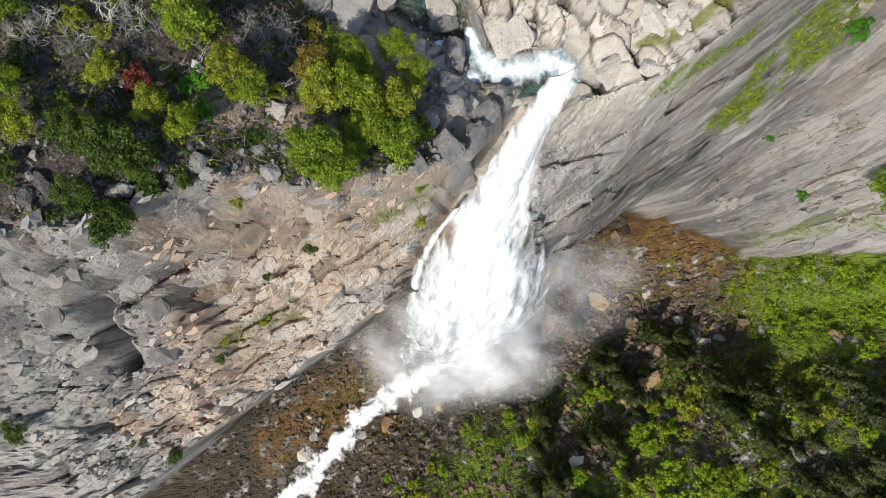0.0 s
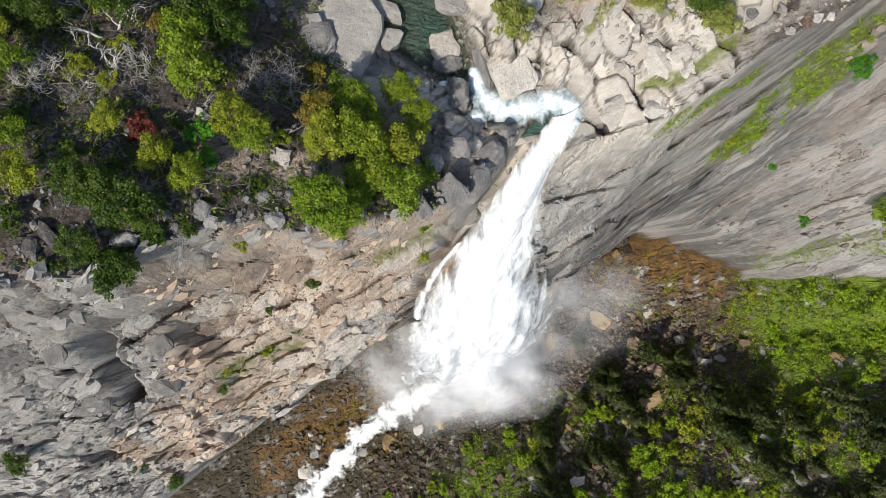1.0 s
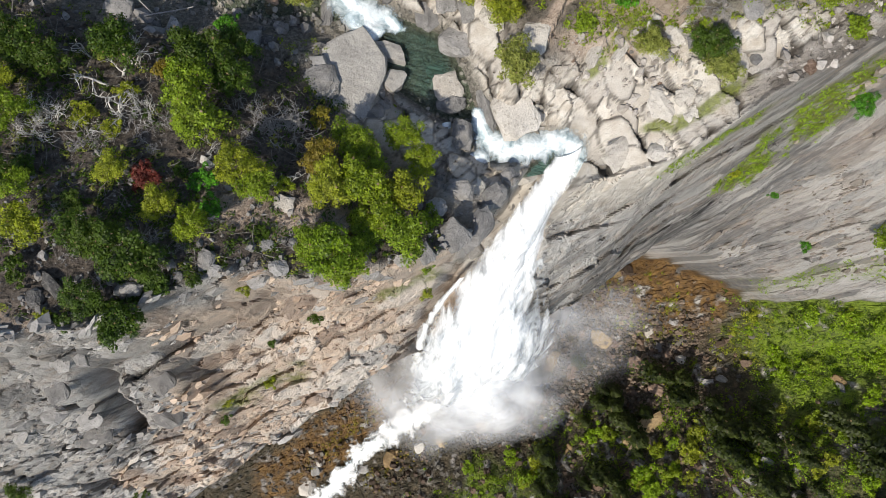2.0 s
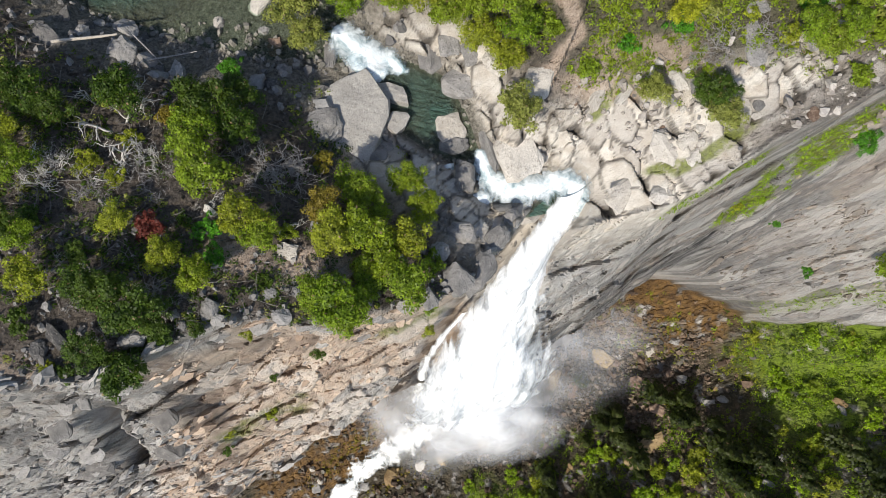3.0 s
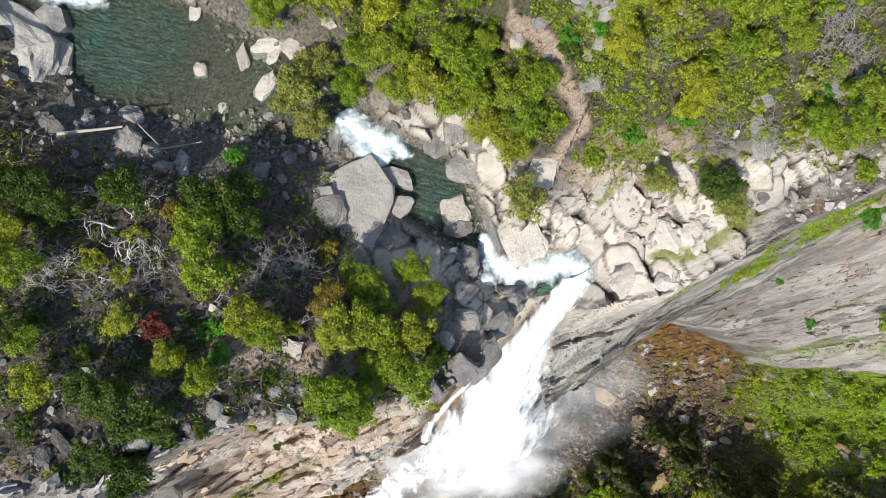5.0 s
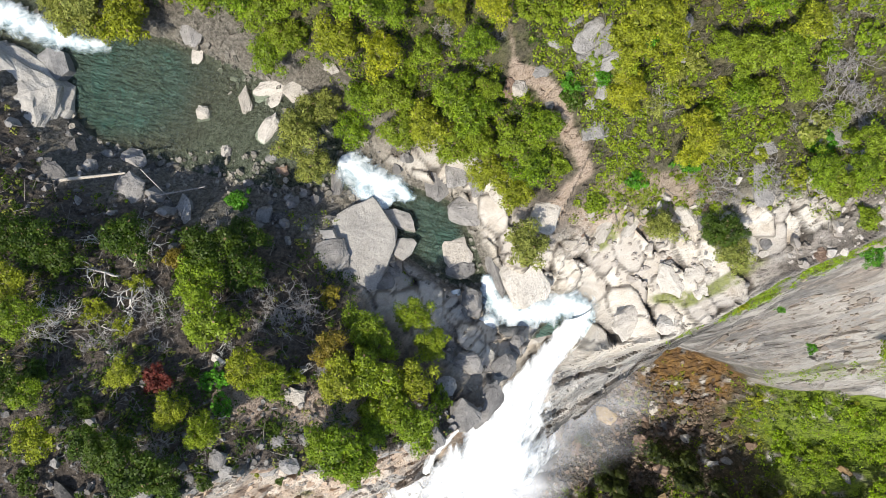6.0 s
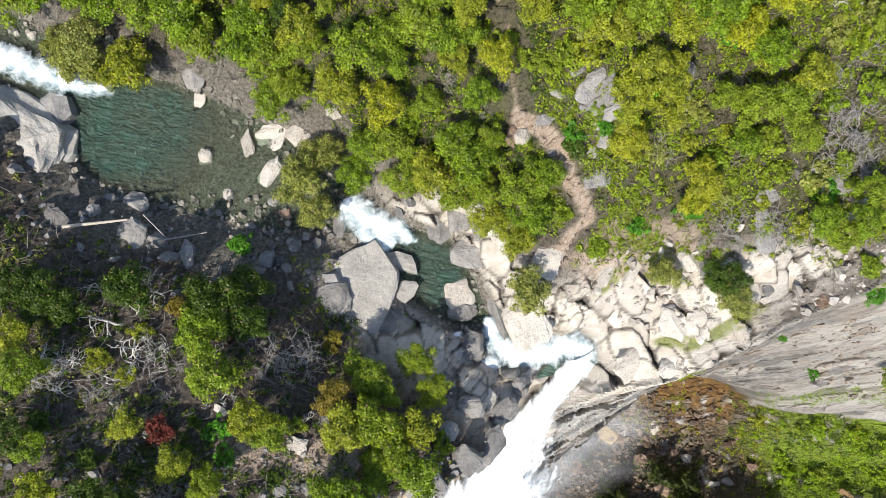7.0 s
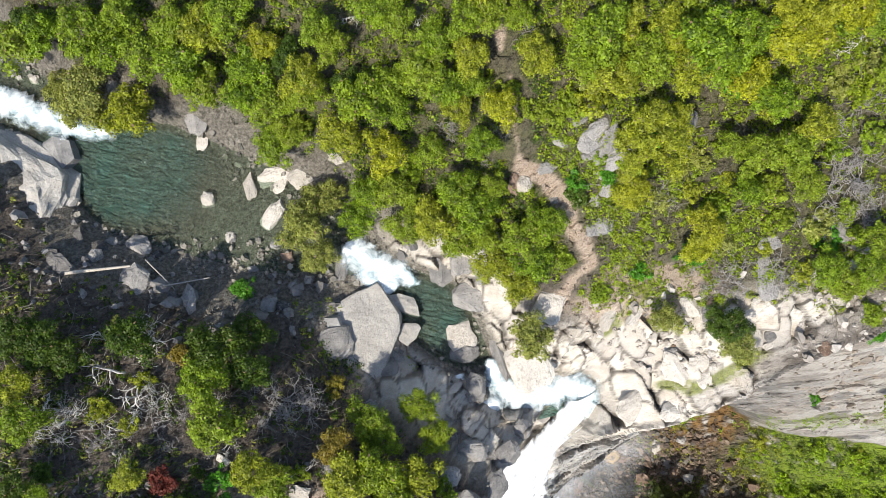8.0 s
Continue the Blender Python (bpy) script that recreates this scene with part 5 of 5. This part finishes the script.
BARE = [(-12.7, 16.1, 1.9), (-13.9, 15.8, 1.7), (-11.8, 16.4, 1.5), (-26.4, 14.9, 1.5), (-27.0, 14.1, 1.2), (-23.1, 15.2, 1.2), (-21.1, 7.4, 1.3), (-20.8, 6.5, 1.3), (-21.8, 7.0, 1.0), (-14.3, 16.7, 1.8), (-12.8, 16.5, 1.5), (-15.0, 15.3, 1.1), (-31.0, 15.8, 1.0), (-29.1, 15.9, 1.0), (-5.7, 10.7, 0.8), (27.8, 34.5, 2.0), (29.1, 33.3, 2.0), (27.5, 32.5, 1.9), (29.3, 35.7, 1.5), (28.8, 31.2, 1.7), (29.9, 31.6, 1.4), (15.3, 32.9, 1.4), (15.0, 32.5, 1.1), (20.6, 26.0, 1.8), (21.3, 27.3, 1.6), (23.7, 26.9, 1.6), (24.5, 26.1, 1.3), (19.5, 25.5, 1.3), (4.4, 43.9, 1.3), (2.2, 36.9, 1.0), (1.1, 35.2, 0.8), (-1.1, 37.4, 1.2)]
BARE_B = [(-1.9, 37.2, 1.0), (26.8, 37.8, 1.2), (30.0, 37.0, 1.4), (27.9, 38.6, 1.2), (18.0, 27.3, 1.1), (-19.0, 7.1, 0.9), (-26.6, 9.4, 0.9), (-25.1, 14.5, 1.1), (-20.9, 15.5, 1.2), (-26.3, 6.6, 0.8), (-18.4, 11.6, 0.7), (-20.5, 17.4, 1.0), (-16.0, 17.4, 1.0), (-17.1, 13.7, 0.8), (-6.1, 6.9, 0.6), (-1.1, 14.3, 1.1), (-0.2, 13.0, 0.8), (12.4, 27.7, 0.6), (26.4, 27.0, 1.0), (25.3, 30.8, 1.1), (29.5, 39.4, 1.2), (1.1, 29.4, 0.5), (-29.0, 16.8, 1.1), (-30.5, 14.2, 1.0), (-21.5, 14.1, 1.0), (-24.9, 2.7, 0.9), (-28.5, 0.8, 0.8), (-22.1, 5.0, 0.8)]
BLEACHED = [(-24.9, 19.0, 2.7), (-24.0, 20.4, 1.7), (-24.9, 16.3, 1.4), (-21.9, 16.5, 1.2), (-29.6, 14.9, 1.2), (-18.4, 16.1, 0.9), (-18.0, 14.8, 0.6), (-28.5, 16.1, 1.2), (-30.1, 16.3, 1.2), (-26.3, 15.1, 1.4), (-17.9, 13.5, 0.9), (-12.2, 11.4, 1.1), (-23.0, 17.3, 1.1), (-24.2, 13.0, 0.7), (-8.2, 45.4, 0.9), (-3.4, 44.3, 0.9), (28.1, 43.1, 1.1), (29.2, 43.4, 0.9)]
for x, y, r in BARE + BARE_B:
    dead(x, y, r)
for x, y, r in BLEACHED:
    dead(x, y, r, True)


# ---- undergrowth, litter and scree: what nobody could count ----
def scatter(n, x0, x1, y0, y1, keep):
    """Random places of the plan, kept by a chance that the masks give."""
    x, y = rng.uniform(x0, x1, n), rng.uniform(y0, y1, n)
    z, face, drop, du, dl, bare = land(x, y)
    ok = rng.uniform(0, 1, n) < keep(x, y, face, drop, du, dl, bare)
    return x[ok], y[ok], z[ok]


def tufts(name, label, places, radius, per, leaf, material, category):
    """Low leafy clumps over the ground as one object."""
    x, y, z = places
    n = len(x)
    r = radius * rng.uniform(0.5, 1.4, n)
    q = rnd_dirs(rng, n * per).reshape(n, per, 3)
    q[:, :, 2] = np.abs(q[:, :, 2]) * 0.8
    c = np.stack([x, y, z], 1)[:, None] + q * r[:, None, None] * rng.uniform(0.5, 1.0, (n, per, 1))
    m = q + rnd_dirs(rng, n * per).reshape(n, per, 3) * 0.6 + (0, 0, 0.3)
    m /= np.linalg.norm(m, axis=2, keepdims=True)
    me = quad_mesh(name, *leaves(rng, c.reshape(-1, 3), m.reshape(-1, 3), leaf))
    me.materials.append(material)
    return tagged(new(name, me), label, category, kind="stuff")


def pebbles(name, label, places, lo, hi, tone, turn=None):
    """Loose stones as one object: small angular blocks, half sunk; with a turn, long slabs laid that way."""
    x, y, z = places
    n = len(x)
    ring = np.arange(6) * math.pi / 3
    lower = np.stack([np.cos(ring), np.sin(ring), np.full(6, -1.0)], 1)
    upper = np.stack([np.cos(ring + 0.3), np.sin(ring + 0.3), np.full(6, 1.0)], 1)
    faces = np.array([(k, (k + 1) % 6, 6 + (k + 1) % 6, 6 + k) for k in range(6)] + [(6, 7, 8, 9), (6, 9, 10, 11)])
    s = lo * (hi / lo) ** (rng.uniform(0, 1, n) ** 2.2)
    v = np.repeat(np.vstack([lower, upper])[None], n, 0) * rng.uniform(0.6, 1.15, (n, 12, 1)) * rng.uniform(0.75, 1.0, (n, 12, 3))
    v[:, 6:, :2] *= rng.uniform(0.35, 0.85, (n, 1, 1))
    v[:, 6:, :2] += rng.uniform(-0.25, 0.25, (n, 1, 2))
    v *= (s[:, None] * rng.uniform(0.7, 1.2, (n, 3)) * (0.5, 0.5, 0.38))[:, None]
    a, t = rng.uniform(0, 6.28, n), rng.uniform(-0.5, 0.5, n)
    if turn is not None:
        a = turn + rng.uniform(-0.4, 0.4, n)
        v *= (1.7, 0.75, 0.75)
    vx, vz = v[:, :, 0] * np.cos(t)[:, None] - v[:, :, 2] * np.sin(t)[:, None], v[:, :, 0] * np.sin(t)[:, None] + v[:, :, 2] * np.cos(t)[:, None]
    px = vx * np.cos(a)[:, None] - v[:, :, 1] * np.sin(a)[:, None] + x[:, None]
    py = vx * np.sin(a)[:, None] + v[:, :, 1] * np.cos(a)[:, None] + y[:, None]
    pz = vz + z[:, None] + s[:, None] * 0.08
    f = (faces[None] + np.arange(n)[:, None, None] * 12).reshape(-1, 4)
    me = quad_mesh(name, np.stack([px, py, pz], -1).reshape(-1, 3), f)
    me.shade_flat()
    me.materials.append(LOOSE[tone])
    return tagged(new(name, me), label, "stones", kind="stuff")


def loose_material(name, dark, light):
    m = Nodes(name)
    isle = m.node("ShaderNodeNewGeometry").outputs["Random Per Island"]
    b, c = m.noise(m.coords(), 5, 5, 0.7), m.noise(m.coords(), 1.2, 6, 0.7)
    col = m.mix(m.math("ADD", m.math("MULTIPLY", isle, 0.65), m.ramp(c, 0.3, 0.7, 0, 0.35)), dark, light)
    col = m.mix(m.ramp(b, 0.5, 0.7, 0, 0.65), col, dark)
    return m.done(col, 0.85, m.bump(b, 0.6, 0.12))


LOOSE = {
    "grey": loose_material("grey_scree", (0.07, 0.066, 0.062), (0.34, 0.325, 0.31)),
    "brown": loose_material("brown_scree", (0.03, 0.02, 0.014), (0.22, 0.15, 0.105)),
    "dark": loose_material("dark_scree", (0.03, 0.028, 0.025), (0.2, 0.18, 0.15)),
    "bank": loose_material("bank_rock", (0.07, 0.068, 0.066), (0.36, 0.345, 0.335)),
    "rubble": loose_material("rubble_rock", (0.035, 0.024, 0.018), (0.3, 0.23, 0.17)),
    "tan": loose_material("tan_rock", (0.3, 0.22, 0.165), (0.62, 0.5, 0.395)),
    "cliff": loose_material("cliff_rock", (0.1, 0.098, 0.096), (0.5, 0.48, 0.455)),
    "flake": loose_material("flake_rock", (0.14, 0.125, 0.11), (0.42, 0.36, 0.3)),
    "shoulder": loose_material("shoulder_rock", (0.22, 0.19, 0.16), (0.6, 0.56, 0.52)),
    "river": loose_material("river_stones", (0.08, 0.08, 0.07), (0.4, 0.37, 0.32)),
}
litter_wood = bark_material("litter", (0.08, 0.07, 0.06), (0.3, 0.28, 0.255))


def north_woods(x, y, face, drop, du, dl, bare):
    d, _, _ = to_line(TRAIL, x, y)
    dry = (1 - 0.8 * spot(x, y, 28, 33, 4, 5)) * (1 - 0.6 * spot(x, y, 20, 26.5, 4, 1.5)) * (1 - 0.5 * spot(x, y, 17, 31, 2.5, 1.5))
    return dry * (0.35 + 0.65 * smooth((x - 2) / 8)) * (1 - drop) * (face < 0.5) * smooth(du / 3 - 0.3) * (1 - bare) * smooth((y - 0.35 * x - 12) / 5) * smooth((x + 24) / 8 + (y - 40) / 4) * smooth((d - 0.9) / 0.4) * smooth(
        0.75 + fractal(x, y, 4, 3, 91) * 0.9)


def south_woods(x, y, face, drop, du, dl, bare):
    return (face < 0.4) * (1 - drop) * smooth((du - 2) / 3) * smooth((6 - x) / 6) * (1 - bare) * (y < 34) * smooth(0.5 + fractal(x, y, 5, 3, 92))


def floor_green(x, y, face, drop, du, dl, bare):
    g = np.maximum(smooth((x - 48 + fractal(x, y, 9, 3, 61) * 8) / 9), 0.75 * smooth((-31 - y + fractal(x, y, 8, 3, 62) * 6) / 6))
    # plants thinned so that the shade-dark soil shows between them
    patchy = 1 - smooth((-11 - y) / 5) * smooth(0.35 - 2.4 * fractal(x, y, 7, 3, 63))
    return (drop > 0.9) * (1 - 0.55 * smooth((-13 - y) / 6)) * g * patchy * smooth((dl - 8) / 5) * smooth(0.65 + fractal(x, y, 5, 3, 93))


def floor_rock(x, y, face, drop, du, dl, bare):
    return (drop > 0.9) * (1 - 0.9 * spot(x, y, 41, 1, 9, 5)) * smooth((dl - 2.5) / 2) * (1 - 0.8 * smooth((x - 44) / 10)) * smooth((62 - dl) / 20)


tufts("undergrowth", "dense low green bushes covering the wooded bank", scatter(12000, -34, 42, 14, 52, north_woods), 0.52, 34, 0.1, SPECIES["green"], "undergrowth")
tufts("undergrowth", "low yellow-green bushes covering the wooded bank", scatter(8000, -34, 42, 14, 52, north_woods), 0.48, 30, 0.1, SPECIES["fresh"], "undergrowth")
tufts("undergrowth", "scattered dull green bushes under the trees", scatter(6000, -46, 6, 2, 34, south_woods), 0.42, 20, 0.1, SPECIES["dark"], "undergrowth")
tufts("undergrowth", "scattered grey-green bushes under the trees", scatter(3000, -46, 6, 2, 34, south_woods), 0.35, 20, 0.1, SPECIES["grey"], "undergrowth")
tufts("meadow", "bright green low plants covering the valley floor", scatter(9000, -8, 95, -60, 8, floor_green), 0.9, 34, 0.15, SPECIES["turf"], "plants")
# a dark second layer, part of the shade put into the floor's colours
tufts("meadow", "dark green low plants covering the valley floor", scatter(8000, -8, 95, -60, 8, floor_green), 0.9, 26, 0.16, SPECIES["dark"], "plants")
tufts("moss_cover", "green mossy plants clinging to cliff ledges", scatter(20000, 18, 72, 0, 32, lambda x, y, f, d, du, dl, b: f * moss_mask(x, y)), 0.36, 18, 0.085, SPECIES["turf"], "moss")
pebbles("scree", "reddish-brown broken rock on the valley floor", scatter(9000, -30, 75, -60, 8, lambda *a: floor_rock(*a) * smooth(0.6 + 0.8 * fractal(a[0], a[1], 9, 3, 97))), 0.3, 2.6, "brown")
pebbles("scree", "grey broken rock on the valley floor", scatter(6000, -45, 75, -70, 8, floor_rock), 0.3, 1.8, "dark")
pebbles("scree", "grey broken stones under the trees", scatter(9000, -46, 8, 1, 34, lambda x, y, f, d, du, dl, b: (1 - d) * (f < 0.8) * smooth((du - 1) / 2) * 0.8 * smooth((13 - y + fractal(x, y, 5, 3, 94) * 6) / 6 + 0.25)), 0.15, 1.1, "grey")
pebbles("river_stones", "rounded stones on the river bed", scatter(13000, -44, 2, 16, 44, lambda x, y, f, d, du, dl, b: (f < 0.3) * smooth((2.4 - np.abs(du + 1.2)) / 1.5)), 0.16, 1.0, "river")


pebbles("scree", "reddish-brown rubble heaped below the fall", scatter(9000, 12, 52, -26, 4, lambda x, y, f, d, du, dl, b: floor_rock(x, y, f, d, du, dl, b) * smooth((20 - np.hypot((x - 32) * 0.9, y + 9)) / 6) * 0.8), 0.25, 1.7, "rubble")


def twigs(name, label, places, length):
    x, y, z = places
    out = []
    for i in range(len(x)):
        a, l = rng.uniform(0, 6.28), length * rng.uniform(0.4, 1.3)
        p = np.array((x[i], y[i], z[i] + 0.12))
        d = np.array((math.cos(a), math.sin(a), rng.uniform(-0.05, 0.25)))
        b = np.array((-math.sin(a), math.cos(a), 0.3)) * rng.uniform(-0.25, 0.25)
        out.append(tube([p, p + d * l * 0.5 + b * l * 0.5, p + d * l], [0.045, 0.035, 0.015], 3))
    me = quad_mesh(name, *join(out))
    me.materials.append(litter_wood)
    return tagged(new(name, me), label, "twigs", kind="stuff")


pebbles("shoulder_stones", "pale broken stones on the bare shoulder above the cliff", scatter(2600, 6, 40, 17, 36, lambda x, y, f, d, du, dl, b: (f < 0.6) * (d < 0.05) * smooth((du - 3) / 3) * smooth((26.5 + 0.3 * (x - 14) - y) / 4) * smooth(0.35 + 1.6 * fractal(x, y, 4, 3, 86))), 0.22, 1.5, "shoulder")
def west_face(x, y, f, d, du, dl, b):
    return (f > 0.4) * (d < 0.1) * smooth((1 - x) / 3) * smooth(0.45 + 1.6 * fractal(x, y, 4, 3, 79)) * (1 - 0.7 * spot(x, y, -13, -4, 9, 7, 30, 0.4, 4))


def tan_part(x, y):
    return np.maximum.reduce([spot(x, y, -17, -7, 17, 8, 32), spot(x, y, -30, -20, 9, 7, 32, 0.9), spot(x, y, -8, 2, 11, 4, 12, 0.9, 19)])


pebbles("cliff_blocks", "tan broken blocks on the ledges of the cliff", scatter(5200, -48, 2, -38, 7, lambda x, y, *m: west_face(x, y, *m) * tan_part(x, y)), 0.35, 1.7, "tan", 0.56)
pebbles("cliff_blocks", "grey broken blocks on the ledges of the cliff", scatter(7500, -48, 2, -38, 8, lambda x, y, *m: west_face(x, y, *m) * (1 - 0.8 * tan_part(x, y))), 0.35, 1.9, "cliff", 0.6)
pebbles("cliff_flakes", "thin grey flakes of rock on the smooth cliff", scatter(1500, 36, 66, 2, 30, lambda x, y, f, d, du, dl, b: (f > 0.8) * (d < 0.1) * smooth(0.2 + 2 * fractal(x, y, 5, 3, 78))), 0.3, 1.8, "flake", 0.5)
twigs("dead_twigs", "grey fallen twigs under the trees", scatter(3500, -46, 6, 2, 34, south_woods), 1.3)
twigs("dead_twigs", "grey dry twigs on the wooded bank", scatter(1500, 8, 40, 20, 50, north_woods), 1.2)
pebbles("bank_stones", "grey angular stones on the river bank", scatter(1100, -46, -4, 18, 34, lambda x, y, f, d, du, dl, b: (f < 0.3) * (y < 36 - 0.6 * (x + 46) * 0 - 0.25 * (x + 30)) * smooth((4 - np.abs(du - 3)) / 2) * 0.7), 0.25, 1.9, "bank")
tufts("bank_weeds", "fresh green weeds on the stony river bank", scatter(900, -40, -4, 18, 31, lambda x, y, f, d, du, dl, b: (f < 0.3) * smooth((du - 0.6) / 0.8) * smooth((6 - du) / 2) * (y < 33 + 0.2 * x) * smooth(0.1 + 2.5 * fractal(x, y, 4, 3, 84))), 0.42, 26, 0.085, SPECIES["fresh"], "weeds")
tufts("bank_grass", "dry ochre grass and weeds on the wet river bank", scatter(5000, -48, 2, -50, -10, lambda x, y, f, d, du, dl, b: (d > 0.9) * smooth((dl - 3) / 2) * smooth((9 - dl) / 4) * (y > -0.2 * x - 45) * 0.6), 0.5, 16, 0.14, SPECIES["rust"], "grass")
tufts("undergrowth", "dark green low bushes in the gaps between trees", scatter(7000, -36, 6, 29, 52, north_woods), 0.5, 26, 0.085, SPECIES["dark"], "undergrowth")
tufts("moss_cover", "olive weeds growing between rubble blocks", scatter(3500, 16, 56, -32, 3, lambda x, y, f, d, du, dl, b: (d > 0.95) * smooth(0.2 + 1.8 * fractal(x, y, 6, 3, 83)) * smooth((x - 24) / 10)), 0.5, 18, 0.12, SPECIES["olive"], "weeds")
tufts("meadow", "mid-green low plants on the shaded valley floor", scatter(9000, -4, 88, -60, -11, lambda x, y, f, d, du, dl, b: (d > 0.95) * smooth((dl - 12) / 8) * smooth((-13 - y + 0.1 * (x - 30)) / 5) * smooth(0.35 + 1.5 * fractal(x, y, 5, 3, 85)) * 0.8), 0.8, 22, 0.15, SPECIES["green"], "plants")
tufts("meadow", "fresh green low plants on the shaded valley floor", scatter(6000, -4, 88, -60, -16, lambda x, y, f, d, du, dl, b: (d > 0.95) * smooth((dl - 12) / 8) * smooth(-0.1 + 2.4 * fractal(x, y, 6, 3, 87))), 0.8, 26, 0.14, SPECIES["turf"], "plants")


# ---- tall dark trees and shrubs of the valley floor ----
def spire_mesh(seed):
    """A slender conifer crown of height 1: ragged whorls of drooping tufts."""
    r = np.random.default_rng(seed)
    n = 900
    h = r.uniform(0.08, 1, n) ** 0.8
    a = r.uniform(0, 6.28, n)
    rad = (1.04 - h) * 0.24 * r.uniform(0.25, 1.0, n) * (1 + 0.3 * np.sin(h * 40))
    c = np.stack([rad * np.cos(a), rad * np.sin(a), h - rad * 0.3], 1)
    d = np.stack([np.cos(a), np.sin(a), 0.8 + 0 * a], 1) + rnd_dirs(r, n) * 0.5
    return quad_mesh("crown", *leaves(r, c, d / np.linalg.norm(d, axis=1, keepdims=True), 0.03))


SPIRES = [(spire_mesh(500 + i), quad_mesh("trunk", *tube([(0, 0, -0.02), (0.005, 0, 0.4), (0, 0, 0.96)], [0.022, 0.016, 0.004], 6))) for i in range(3)]


def conifer(x, y, h):
    form = int(rng.integers(0, 3))
    ob = tagged(new("conifer"), "tall slender dark-green conifer standing on the valley floor", "tree", "valley conifers")
    crown, trunk = SPIRES[form]
    part("trunk", trunk, bark, ob)
    part("crown", crown, SPECIES["fir"], ob)
    ob.matrix_basis = Matrix.LocRotScale((x, y, ground_z(x, y) - 0.1), Euler((rng.uniform(-0.06, 0.06), rng.uniform(-0.06, 0.06), rng.uniform(0, 6.28))), (h * 1.15, h * 1.15, h))
    return ob


cx, cy, _ = scatter(290, 14, 84, -52, -13, lambda x, y, f, d, du, dl, b: (d > 0.9) * smooth((dl - 14) / 10) * smooth((-11 - y - 0.15 * (x - 30)) / 4) * 0.8 * smooth(0.45 + 2.0 * fractal(x, y, 9, 2, 99)))
for i in range(len(cx)):
    conifer(cx[i], cy[i], rng.uniform(5, 11))
# further conifers, added to darken this corner of the floor
cx, cy, _ = scatter(70, 48, 84, -52, -17, lambda x, y, f, d, du, dl, b: (d > 0.9) * 0.8)
for i in range(len(cx)):
    conifer(cx[i], cy[i], rng.uniform(5, 10))
cx, cy, _ = scatter(700, -6, 85, -56, -2, lambda *a: floor_green(*a))
for i in range(min(len(cx), 120)):
    plant(cx[i], cy[i], rng.uniform(0.8, 2.2), ("green", "turf", "olive", "turf")[int(rng.integers(0, 4))], True)

cx, cy, _ = scatter(420, -14, 84, -54, -24, lambda x, y, f, d, du, dl, b: (d > 0.9) * smooth((dl - 10) / 5) * smooth(0.25 + 2.2 * fractal(x, y, 8, 3, 89)) * smooth((-24 - y + 0.1 * x) / 6))
for i in range(min(len(cx), 110)):
    plant(cx[i], cy[i], rng.uniform(1.2, 2.8), ("turf", "fresh", "turf", "olive")[int(rng.integers(0, 4))], True)
bx, by, _ = scatter(500, 20, 84, -54, -13, lambda x, y, f, d, du, dl, b: (d > 0.95) * smooth((-13 - y) / 5) * smooth(0.3 - 1.5 * fractal(x, y, 8, 3, 88)))
for i in range(min(len(bx), 60)):
    w = 1.2 * 2.8 ** (rng.uniform() ** 1.6)
    boulder(bx[i], by[i], w * 1.5, w * rng.uniform(0.5, 0.9), w * rng.uniform(0.5, 0.8), rng.uniform(-60, -20), ("brown", "dark", "grey", "ochre", "grey")[int(rng.integers(0, 5))], sink=0.3)

# shrubs filling the wooded bank beside the trail
cx, cy, _ = scatter(400, 8, 36, 25, 49, north_woods)
for i in range(min(len(cx), 70)):
    plant(cx[i], cy[i], rng.uniform(0.7, 1.5), ("green", "fresh", "olive", "vivid", "green", "grey")[int(rng.integers(0, 6))], True)

# the larger blocks of the rubble below the fall
bx, by, _ = scatter(420, 10, 56, -34, 3, lambda x, y, f, d, du, dl, b: (d > 0.95) * smooth((24 - np.hypot((x - 32) * 0.8, y + 11)) / 8) * (1 - spot(x, y, 42, 0, 7, 4)))
for i in range(min(len(bx), 72)):
    w = 0.9 * 2.6 ** (rng.uniform() ** 1.8)
    boulder(bx[i], by[i], w, w * rng.uniform(0.6, 1.1), w * rng.uniform(0.5, 0.8), rng.uniform(0, 180), ("brown", "dark", "ochre", "grey", "brown")[int(rng.integers(0, 5))], sink=0.35)
bx, by, _ = scatter(300, -30, 6, -46, -20, lambda x, y, f, d, du, dl, b: (d > 0.95) * smooth((9 - dl) / 4))
for i in range(min(len(bx), 40)):
    w = 0.8 * 2.6 ** (rng.uniform() ** 1.8)
    boulder(bx[i], by[i], w, w * rng.uniform(0.6, 1.1), w * rng.uniform(0.6, 0.9), rng.uniform(0, 180), ("grey", "pale", "ochre", "grey", "dark")[int(rng.integers(0, 5))], sink=0.15)

# loose blocks and low plants on the bare shoulder beside the lip
bx, by, _ = scatter(500, 10, 34, 18, 29, lambda x, y, f, d, du, dl, b: (f < 0.5) * (d < 0.05) * smooth((du - 4) / 3) * smooth((24 + 0.22 * (x - 14) - y) / 3 + 0.6))
for i in range(min(len(bx), 32)):
    w = 0.45 * 3.6 ** (rng.uniform() ** 1.8)
    boulder(bx[i], by[i], w, w * rng.uniform(0.5, 1.0), w * rng.uniform(0.3, 0.6), rng.uniform(20, 70), ("pale", "grey", "grey", "pale", "brown")[int(rng.integers(0, 5))], sink=0.35)
